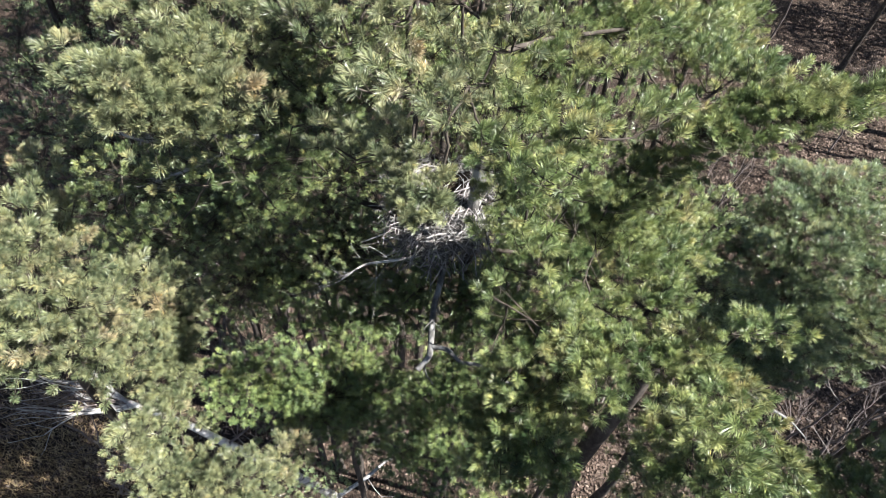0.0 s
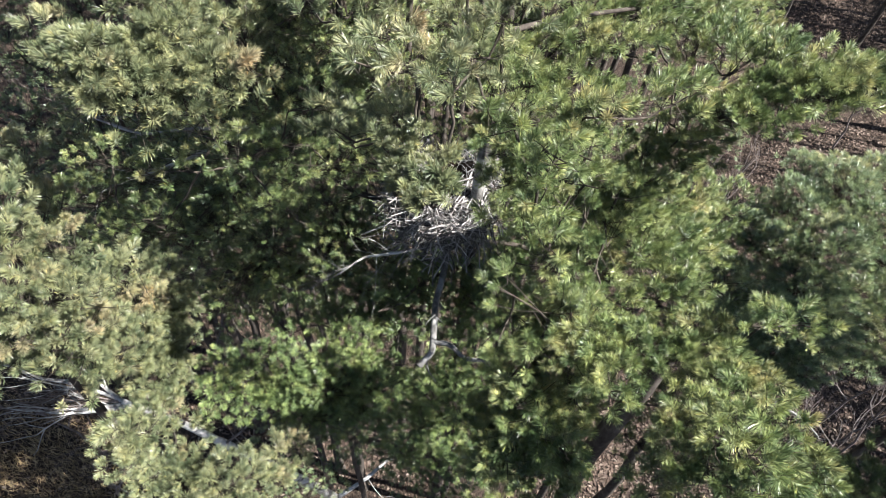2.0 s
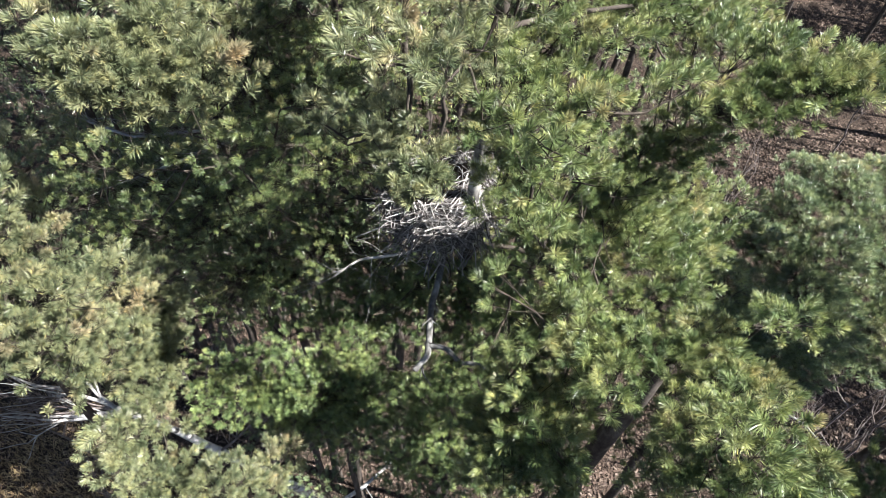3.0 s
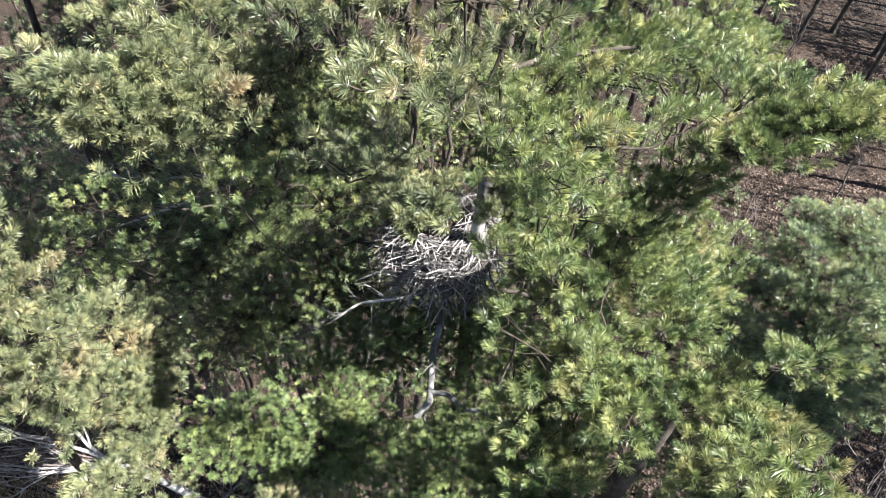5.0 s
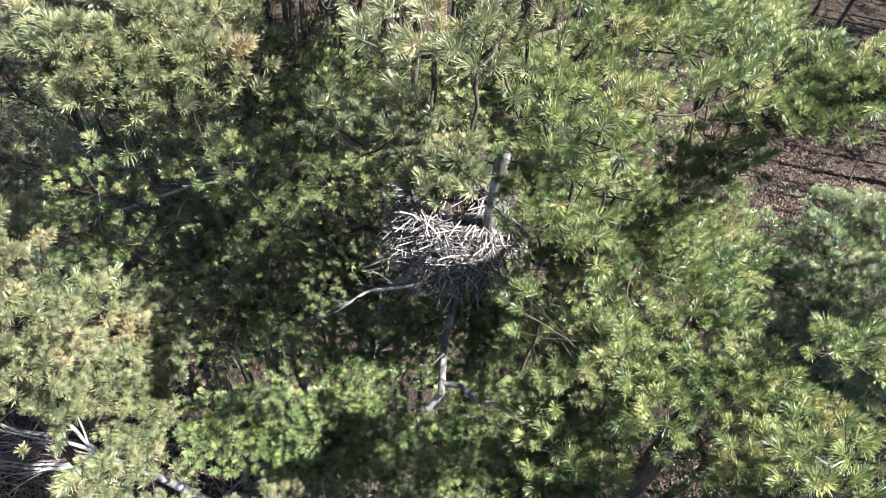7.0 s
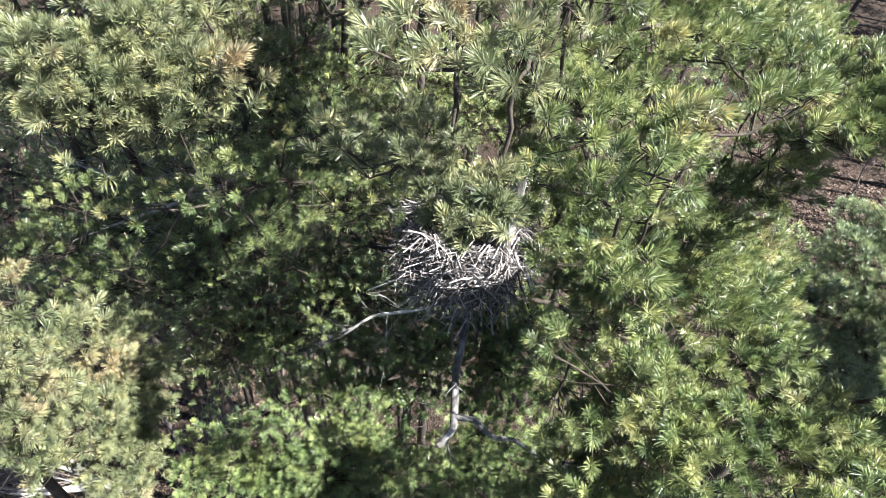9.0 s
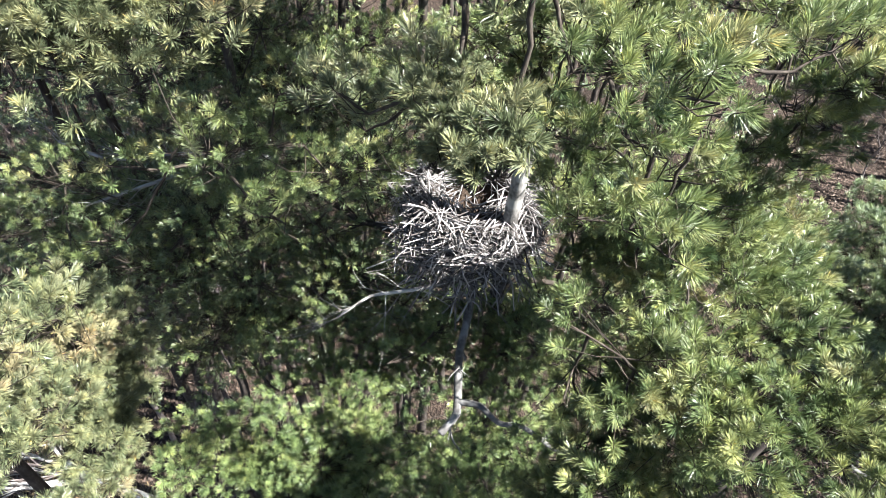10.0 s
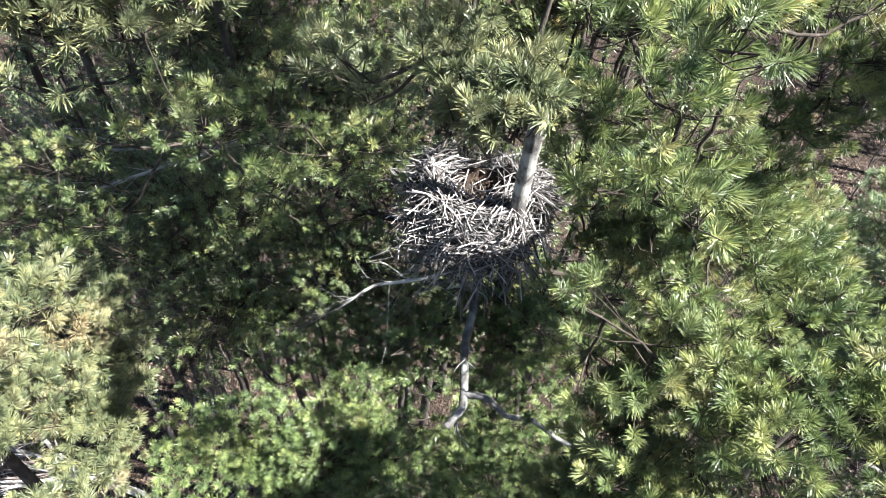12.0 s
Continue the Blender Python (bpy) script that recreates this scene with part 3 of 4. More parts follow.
TOP_MID = (
    (-0.54, 4.36, 24.34, 0.19),
    (0.07, 3.87, 24.24, 0.19),
    (-0.04, 3.29, 24.44, 0.18),
    (-0.32, 3.85, 24.10, 0.21),
    (-0.69, 3.69, 24.24, 0.15),
    (-0.96, 4.26, 24.15, 0.16),
    (-1.24, 4.51, 24.08, 0.18),
    (0.24, 4.09, 24.39, 0.20),
    (0.39, 4.24, 24.49, 0.19),
    (-0.15, 4.59, 24.01, 0.20),
    (-0.47, 3.88, 23.52, 0.21),
    (-1.04, 4.31, 22.96, 0.23),
    (0.19, 4.05, 23.75, 0.18),
    (-0.52, 4.23, 24.13, 0.17),
    (-0.80, 4.65, 24.30, 0.22),
    (-0.05, 4.55, 24.46, 0.22),
    (-0.41, 4.71, 24.46, 0.23),
    (-1.56, 4.85, 23.96, 0.21),
)
NEST_TUFT = (
    (-0.15, 3.01, 23.92, 0.10),
    (-0.05, 2.94, 23.93, 0.09),
    (-0.18, 2.86, 23.86, 0.09),
    (-0.09, 2.81, 23.89, 0.08),
    (-0.30, 3.18, 23.80, 0.11),
    (-0.42, 3.35, 23.75, 0.10),
    (-0.03, 3.12, 23.95, 0.08),
    (-0.27, 3.42, 23.81, 0.10),
    (-0.36, 3.08, 23.79, 0.10),
    (-0.26, 2.95, 23.81, 0.09),
    (-0.35, 3.03, 23.68, 0.08),
    (-0.48, 3.52, 23.51, 0.11),
    (-0.21, 2.80, 23.81, 0.06),
    (-0.93, 3.91, 23.32, 0.14),
)
TOP_LEFT = (
    (-3.45, 4.52, 23.50, 0.15),
    (-3.15, 4.23, 23.54, 0.23),
    (-2.70, 3.96, 23.71, 0.22),
    (-2.56, 3.94, 23.57, 0.22),
    (-2.43, 3.95, 23.46, 0.18),
    (-2.25, 4.28, 23.74, 0.23),
    (-2.47, 4.53, 23.74, 0.23),
    (-2.92, 4.80, 23.69, 0.24),
    (-1.93, 4.10, 23.68, 0.19),
    (-2.27, 4.74, 23.64, 0.16),
    (-1.57, 4.00, 23.73, 0.12),
    (-2.01, 4.52, 23.73, 0.15),
    (-2.21, 5.70, 23.09, 0.24),
    (-2.08, 5.22, 23.00, 0.24),
    (-2.32, 4.12, 23.45, 0.21),
    (-2.22, 5.10, 23.65, 0.22),
    (-2.60, 5.01, 23.83, 0.27),
)
SHADE = (
    (-2.61, 4.05, 22.43, 0.22),
    (-3.33, 4.41, 21.10, 0.27),
    (-4.57, 5.87, 20.17, 0.45),
    (-4.14, 4.78, 20.02, 0.37),
    (-2.01, 4.37, 22.28, 0.32),
    (-2.52, 4.93, 21.94, 0.32),
    (-1.85, 4.94, 21.95, 0.36),
    (-1.42, 4.97, 22.57, 0.30),
    (-1.39, 3.73, 22.44, 0.22),
    (-1.32, 5.25, 21.31, 0.39),
    (-2.55, 5.61, 20.10, 0.45),
    (-1.65, 6.24, 19.07, 0.43),
    (-1.75, 5.74, 18.85, 0.48),
    (-2.93, 6.08, 17.26, 0.55),
    (-3.22, 5.99, 19.64, 0.44),
    (-1.94, 5.34, 20.89, 0.38),
    (-4.64, 6.69, 17.09, 0.55),
    (-0.95, 5.08, 21.67, 0.28),
    (-5.02, 5.44, 19.76, 0.42),
)
BLUE_A = (
    (5.93, 7.85, 18.43, 0.57),
    (6.67, 8.21, 18.68, 0.57),
    (4.83, 7.19, 18.47, 0.49),
    (5.29, 6.94, 18.41, 0.55),
    (6.12, 6.94, 18.65, 0.54),
    (6.98, 7.45, 18.76, 0.53),
    (4.39, 6.58, 18.17, 0.43),
    (4.68, 6.12, 18.45, 0.53),
    (5.58, 6.20, 18.50, 0.54),
    (6.74, 6.55, 18.00, 0.55),
    (7.28, 6.94, 18.39, 0.51),
    (6.37, 8.73, 18.31, 0.49),
    (7.26, 8.55, 18.67, 0.50),
    (5.69, 7.87, 18.20, 0.43),
)
BLUE_B = (
    (4.59, 4.78, 19.35, 0.44),
    (4.35, 4.43, 19.23, 0.40),
    (4.77, 4.36, 19.30, 0.28),
    (5.73, 5.46, 18.60, 0.43),
    (6.81, 5.80, 18.21, 0.41),
    (3.95, 4.37, 19.43, 0.34),
    (4.81, 5.54, 18.78, 0.46),
    (6.07, 6.16, 18.23, 0.50),
    (4.20, 5.61, 18.59, 0.39),
    (7.32, 6.07, 18.40, 0.49),
    (4.00, 4.87, 19.29, 0.36),
    (6.70, 5.58, 17.82, 0.36),
    (5.34, 4.92, 18.83, 0.35),
)
CORNER = (
    (4.57, 2.79, 19.79, 0.27),
    (4.79, 2.62, 19.91, 0.34),
    (5.23, 2.99, 19.92, 0.33),
    (5.05, 2.54, 20.09, 0.34),
    (4.14, 2.34, 20.21, 0.29),
)
NEST_SIDE = (
    (0.51, 5.40, 21.54, 0.21),
    (0.71, 4.94, 21.55, 0.22),
    (1.02, 5.00, 20.81, 0.25),
    (0.73, 4.40, 22.40, 0.18),
    (0.94, 4.29, 22.17, 0.19),
    (0.56, 4.37, 22.64, 0.16),
    (1.10, 4.44, 21.13, 0.22),
    (1.23, 4.40, 21.61, 0.21),
    (0.75, 4.31, 22.85, 0.15),
)
FILL_A = (
    (-3.85, 8.22, 20.63, 0.54),
    (-3.42, 8.61, 20.10, 0.57),
    (-2.25, 9.14, 19.71, 0.60),
    (-1.25, 8.86, 20.38, 0.57),
    (-4.19, 7.73, 20.10, 0.55),
    (-3.34, 9.10, 18.92, 0.63),
    (-2.29, 8.02, 19.70, 0.57),
    (-1.23, 8.47, 19.86, 0.58),
    (-4.34, 7.22, 18.75, 0.59),
    (-3.23, 7.53, 18.22, 0.62),
    (-1.95, 7.95, 18.80, 0.61),
    (-1.09, 7.63, 18.67, 0.60),
    (-3.68, 6.40, 18.44, 0.58),
    (-2.79, 6.56, 18.51, 0.58),
    (-2.42, 6.83, 18.34, 0.59),
    (-3.78, 5.65, 16.86, 0.62),
    (-3.03, 5.51, 18.10, 0.56),
)
FILL_B = (
    (-0.20, 10.17, 19.61, 0.64),
    (0.46, 9.76, 19.68, 0.62),
    (1.47, 8.87, 20.86, 0.54),
    (2.74, 10.03, 20.20, 0.61),
    (-0.07, 8.97, 19.50, 0.61),
    (0.48, 7.86, 20.49, 0.53),
    (1.43, 8.98, 19.00, 0.63),
    (3.08, 9.43, 18.96, 0.64),
    (-0.02, 8.46, 18.38, 0.64),
    (0.76, 8.32, 18.35, 0.63),
    (1.76, 7.53, 19.67, 0.56),
    (2.87, 8.65, 18.30, 0.65),
    (0.19, 6.31, 19.04, 0.55),
    (0.69, 7.29, 17.38, 0.64),
    (2.06, 6.72, 18.87, 0.57),
    (2.41, 6.80, 19.18, 0.55),
    (0.68, 6.00, 18.36, 0.57),
    (1.87, 6.93, 17.11, 0.65),
    (2.97, 6.21, 17.41, 0.61),
)
FILL_D = (
    (1.97, 6.48, 19.09, 0.53),
    (2.27, 6.52, 18.12, 0.57),
    (2.26, 5.05, 18.00, 0.53),
    (2.21, 4.63, 16.96, 0.56),
)
FILL_E = (
    (2.70, 7.14, 18.83, 0.56),
    (3.03, 6.37, 19.94, 0.49),
    (4.05, 6.67, 19.60, 0.51),
    (2.62, 6.38, 18.28, 0.56),
    (3.53, 6.11, 18.81, 0.53),
    (3.83, 5.55, 19.32, 0.49),
    (2.76, 5.49, 17.51, 0.57),
    (3.61, 5.54, 17.58, 0.56),
    (4.29, 5.61, 18.27, 0.54),
    (3.13, 4.52, 17.44, 0.54),
    (3.66, 4.58, 17.80, 0.53),
    (4.12, 4.35, 18.73, 0.48),
    (3.70, 4.11, 16.55, 0.57),
    (4.80, 4.56, 16.68, 0.57),
    (3.18, 2.98, 17.89, 0.48),
    (4.27, 3.49, 17.45, 0.51),
)
FILL_C = (
    (-8.07, 9.46, 18.44, 0.69),
    (-8.44, 9.22, 17.05, 0.74),
    (-7.63, 9.26, 16.47, 0.77),
    (-8.16, 9.81, 19.30, 0.66),
    (-2.98, 8.39, 20.71, 0.46),
    (-2.56, 7.86, 20.33, 0.46),
    (-3.20, 7.08, 20.40, 0.44),
    (-7.22, 10.33, 19.04, 0.69),
    (-5.89, 10.53, 19.79, 0.66),
    (-7.33, 10.48, 19.76, 0.66),
    (-5.81, 7.83, 17.28, 0.57),
    (-5.09, 7.76, 16.62, 0.60),
    (-5.30, 6.09, 17.29, 0.49),
    (-2.60, 9.88, 20.52, 0.61),
    (-8.89, 8.28, 16.40, 0.74),
)
FILL_S_INNER = (
    (-2.64, 8.09, 19.55, 0.56),
    (-2.10, 7.99, 19.95, 0.54),
    (-1.57, 8.54, 19.51, 0.57),
    (-2.40, 6.82, 19.80, 0.51),
    (-1.85, 7.40, 19.31, 0.55),
    (-1.10, 6.83, 20.42, 0.49),
    (-5.07, 5.95, 19.27, 0.51),
    (-4.72, 6.59, 18.93, 0.54),
    (-3.93, 6.69, 19.01, 0.54),
    (-3.11, 6.01, 19.83, 0.49),
    (-2.84, 7.15, 18.68, 0.57),
    (-1.82, 6.11, 19.77, 0.49),
    (-0.81, 6.42, 19.96, 0.49),
    (-5.65, 5.75, 18.26, 0.54),
    (-4.18, 5.47, 19.27, 0.50),
    (-4.33, 6.40, 18.01, 0.57),
    (-3.55, 6.40, 18.32, 0.56),
    (-2.52, 5.65, 18.99, 0.51),
    (-1.81, 6.47, 18.22, 0.57),
    (-1.11, 5.70, 19.28, 0.50),
)
FILL_S_OUTER = (
    (-5.47, 5.66, 17.98, 0.55),
    (-4.37, 4.97, 19.10, 0.49),
    (-3.47, 5.94, 17.69, 0.57),
    (-2.54, 6.02, 17.73, 0.57),
    (-1.96, 6.10, 17.86, 0.57),
    (-0.77, 6.05, 17.76, 0.57),
    (-2.05, 4.63, 15.02, 0.57),
    (-1.25, 4.75, 13.88, 0.57),
    (-0.37, 4.88, 15.18, 0.53),
    (-0.49, 4.70, 13.23, 0.56),
    (0.21, 4.13, 13.44, 0.62),
    (-2.05, 3.82, 13.24, 0.57),
    (-1.21, 4.90, 15.81, 0.55),
    (0.36, 4.64, 15.01, 0.53),
    (-2.67, 4.48, 14.92, 0.53),
    (-1.60, 4.78, 15.73, 0.51),
)
FILL_S = FILL_S_INNER + FILL_S_OUTER
TOP_INNER = (
    (0.25, 5.6, 22.3, 0.24),
    (-0.02, 5.58, 22.65, 0.28),
    (0.47, 5.62, 22.7, 0.28),
    (0.2, 5.55, 23.0, 0.3),
    (0.3, 5.3, 22.98, 0.26),
    (0.36, 4.85, 22.5, 0.2),
    (0.45, 4.6, 22.75, 0.2),
    (0.3, 5.0, 22.35, 0.16),
    (0.46, 5.4, 22.85, 0.22),
    (0.35, 5.0, 23.3, 0.25),
    (0.5, 4.6, 23.4, 0.25),
    (0.4, 6.7, 22.4, 0.36),
    (0.8, 7.0, 23.4, 0.4),
)
# pads added above the view, only to shade the gap behind the nest
SHADE_TOP_BACK_A = (
    (-4.16, 6.12, 24.3, 0.42),
    (-3.77, 6.04, 24.51, 0.42),
    (-3.06, 6.32, 24.5, 0.42),
    (-2.32, 6.39, 24.28, 0.42),
    (-1.99, 6.06, 24.44, 0.42),
    (-1.17, 6.3, 24.43, 0.42),
    (-0.41, 6.0, 24.67, 0.42),
    (-4.32, 6.95, 24.27, 0.42),
    (-3.41, 6.9, 24.75, 0.42),
    (-2.97, 6.67, 24.73, 0.42),
    (-2.42, 6.63, 24.55, 0.42),
    (-1.8, 6.79, 24.33, 0.42),
    (-1.35, 6.83, 24.48, 0.42),
    (-0.75, 6.78, 24.61, 0.42),
    (-4.11, 7.39, 24.45, 0.42),
    (-3.66, 7.29, 24.35, 0.42),
    (-3.02, 7.24, 24.61, 0.42),
    (-2.32, 7.44, 24.26, 0.42),
    (-1.85, 7.37, 24.3, 0.42),
    (-1.01, 7.5, 24.5, 0.42),
)
SHADE_TOP_BACK_B = (
    (-0.52, 7.28, 24.36, 0.42),
    (-4.19, 8.1, 24.57, 0.42),
    (-3.8, 8.05, 24.7, 0.42),
    (-2.9, 8.17, 24.74, 0.42),
    (-2.51, 7.92, 24.52, 0.42),
    (-1.61, 7.95, 24.72, 0.42),
    (-1.06, 8.01, 24.56, 0.42),
    (-0.42, 8.11, 24.4, 0.42),
)
SHADE_TOP_BACK = SHADE_TOP_BACK_A + SHADE_TOP_BACK_B
# unseen top added to the nest pine to shade what stands left of it
SHADE_TOP_A = (
    (0.48, 5.15, 25.78, 0.42),
    (0.8, 5.5, 25.68, 0.42),
    (1.48, 5.28, 25.97, 0.42),
    (0.15, 5.75, 25.92, 0.42),
    (0.95, 5.8, 25.91, 0.42),
    (1.58, 5.85, 26.05, 0.42),
    (0.18, 6.58, 25.71, 0.42),
    (1.05, 6.31, 25.75, 0.42),
    (2.21, 6.24, 25.92, 0.42),
    (2.88, 6.54, 25.68, 0.42),
    (0.16, 6.96, 25.68, 0.42),
    (1.06, 6.95, 25.93, 0.42),
    (1.4, 6.75, 25.9, 0.42),
    (2.07, 6.9, 25.99, 0.42),
    (0.26, 7.37, 25.76, 0.42),
    (1.61, 7.42, 25.73, 0.42),
    (2.04, 7.37, 25.79, 0.42),
)
SHADE_TOP_B = (
    (2.66, 7.48, 25.63, 0.42),
)
SHADE_TOP = SHADE_TOP_A + SHADE_TOP_B



def carpet(corners, nu, nv, r, seed):
    """Pads side by side over a bough that spreads between four corners."""
    rng = np.random.default_rng(seed)
    a, b, c, d = (np.array(p) for p in corners)
    rows = []
    for i in range(nu):
        for j in range(nv):
            u, v = (i + 0.5 + rng.uniform(-0.3, 0.3)) / nu, (j + 0.5 + rng.uniform(-0.3, 0.3)) / nv
            p = (a * (1 - u) + b * u) * (1 - v) + (d * (1 - u) + c * u) * v
            rows.append((p[0], p[1], p[2] - 0.1 + rng.uniform(-0.12, 0.1), r * rng.uniform(0.8, 1.2)))
    return tuple(rows)


SIDE_BOUGH = carpet(((1.1, 5.3, 21.2), (1.95, 5.46, 21.4), (3.31, 5.28, 20.6), (1.1, 4.75, 20.9)), 7, 3, 0.25, 1)
NEAR_BOUGH = carpet(((0.6, 5.0, 22.0), (1.7, 5.0, 21.6), (1.7, 4.5, 21.6), (0.65, 4.45, 22.1)), 4, 2, 0.24, 9)
LOW_BOUGH = carpet(((0.7, 3.6, 21.5), (1.29, 3.43, 21.9), (1.33, 2.66, 21.9), (0.75, 2.95, 21.4)), 3, 3, 0.22, 3)
FRONT_BOUGH = carpet(((0.6, 3.17, 20.6), (1.42, 2.82, 21.4), (1.35, 2.01, 21.3), (0.52, 2.25, 20.3)), 4, 4, 0.22, 4)
LEFT_BOUGH = carpet(((-3.88, 3.68, 20.5), (-3.3, 4.1, 19.9), (-2.76, 2.96, 20.3), (-4.04, 3.01, 20.8)), 4, 5, 0.24, 5)
TOP_BOUGH = carpet(((-3.18, 4.04, 23.8), (-2.11, 4.47, 23.8), (-1.75, 3.93, 23.5), (-2.77, 3.75, 23.5)), 5, 3, 0.2, 7)
SHADED_BOUGH = carpet(((-9.5, 12.5, 15.5), (-1.5, 12.5, 16.5), (-1.5, 8.8, 17.0), (-8.0, 8.2, 16.0)), 9, 5, 0.62, 8)
BACK_BOUGH = carpet(((-4.5, 11.2, 19.0), (1.0, 11.2, 19.0), (1.0, 9.2, 19.3), (-4.5, 9.2, 19.3)), 7, 3, 0.58, 10)
MID_FRONT = carpet(((-0.33, 4.03, 18.5), (0.74, 4.16, 18.5), (0.72, 2.81, 18.7), (-0.31, 2.82, 18.3)), 4, 5, 0.22, 6)

# ---- the pines round the nest ----
pine((0.5, 5.75, 0), (0.34, 5.75, 24.0), 0.17, (TOP_MID, TOP_INNER, NEST_TUFT, RIGHT_UP, RIGHT_BOUGH, TOP_RIGHT, RIGHT_MID, NEST_SIDE, SIDE_BOUGH, NEAR_BOUGH, SHADE_TOP), 11,
     "tall nest pine with grey lichened trunk and yellow-green needles", RED, NEEDLE_GREEN, BARK_GREY, taper=0.36, under=0.12, depth=0.4, gap=0.122)
nest_pine = bpy.data.objects["pine_tree"]
# stem added above the view to carry the shading pads
shade_stem = Wood()
shade_stem.tube([(0.34, 5.75, 23.95), (0.45, 6.05, 25.0), (0.7, 6.3, 26.0), (1.0, 6.4, 26.9)], 0.062, 0.015, 8)
side = Wood()
side.tube([(0.36, 5.75, 22.95), (0.9, 6.0, 23.0), (1.6, 6.2, 23.05), (2.3, 6.5, 22.95)], 0.035, 0.014, 6)
part("limb", side.mesh("limb", BARK_PINE, (0.5, 5.75, 0)), nest_pine)
part("shade_top_stem", shade_stem.mesh("shade_top_stem", BARK_PINE, (0.5, 5.75, 0)), nest_pine)
pine((-3.2, 8.2, 0), (-3.2, 7.6, 24.2), 0.15, (TOP_LEFT, TOP_BOUGH, SHADE_TOP_BACK), 12,
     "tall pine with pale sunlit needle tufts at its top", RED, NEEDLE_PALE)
pine((-2.2, 7.6, 0), (-2.2, 7.4, 20.6), 0.15, (SHADE,), 19,
     "pine standing in the shade beside the nest", SOFT, NEEDLE_GREEN, gap=0.145)
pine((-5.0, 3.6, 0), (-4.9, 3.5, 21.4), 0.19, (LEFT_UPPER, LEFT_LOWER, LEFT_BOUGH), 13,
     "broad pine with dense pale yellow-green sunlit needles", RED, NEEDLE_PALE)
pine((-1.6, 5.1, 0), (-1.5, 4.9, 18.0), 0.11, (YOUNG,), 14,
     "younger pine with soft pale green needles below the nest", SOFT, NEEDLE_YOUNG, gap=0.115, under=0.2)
pine((0.9, 7.2, 0), (0.8, 7.0, 18.4), 0.12, (MID, MID_FRONT), 15,
     "lower pine in the gap below the nest", SOFT, NEEDLE_YOUNG, gap=0.125, under=0.15)
pine((2.75, 3.85, 0), (2.5, 3.6, 21.3), 0.27, (RIGHT_LOW_A, RIGHT_LOW_B, LOW_BOUGH, FRONT_BOUGH), 16,
     "dense pine with yellow-green tufted branches beside the nest", RED, NEEDLE_GREEN, taper=0.4, under=0.12, depth=0.35, gap=0.122)
pine((5.9, 6.8, 0), (5.8, 6.7, 18.6), 0.18, (BLUE_A, BLUE_B), 17,
     "blue-green soft-needled pine at the edge of the clearing", BROAD, NEEDLE_BLUE, gap=0.12, under=0.3)
pine((6.6, 2.0, 0), (6.5, 2.0, 19.6), 0.17, (CORNER,), 18,
     "pine with yellowish tufts over dark forest floor", RED, NEEDLE_GREEN)


pine((-3.4, 9.6, 0), (-3.4, 9.4, 19.0), 0.14, (FILL_A, BACK_BOUGH), 20,
     "slender shaded pine behind the nest", FILL, NEEDLE_GREEN, gap=0.16, under=0.6)
pine((-2.9, 6.3, 0), (-2.9, 6.2, 17.6), 0.13, (FILL_S,), 24,
     "dense dark pine in the shade below the nest", FILL, NEEDLE_BLUE, gap=0.15, under=0.5)
pine((1.8, 9.4, 0), (1.8, 9.2, 19.4), 0.14, (FILL_B,), 21,
     "slender pine filling the gap behind the nest", FILL, NEEDLE_GREEN, gap=0.16, under=0.6)
pine((3.6, 6.2, 0), (3.5, 6.0, 19.6), 0.13, (FILL_D, FILL_E), 23,
     "slender green pine under the larger crowns", FILL, NEEDLE_GREEN, gap=0.15, under=0.5)
pine((-6.6, 9.4, 0), (-6.6, 9.2, 18.6), 0.14, (FILL_C, SHADED_BOUGH), 22,
     "thin shaded pine among dead branches", FILL, NEEDLE_BLUE, gap=0.19, under=0.5)


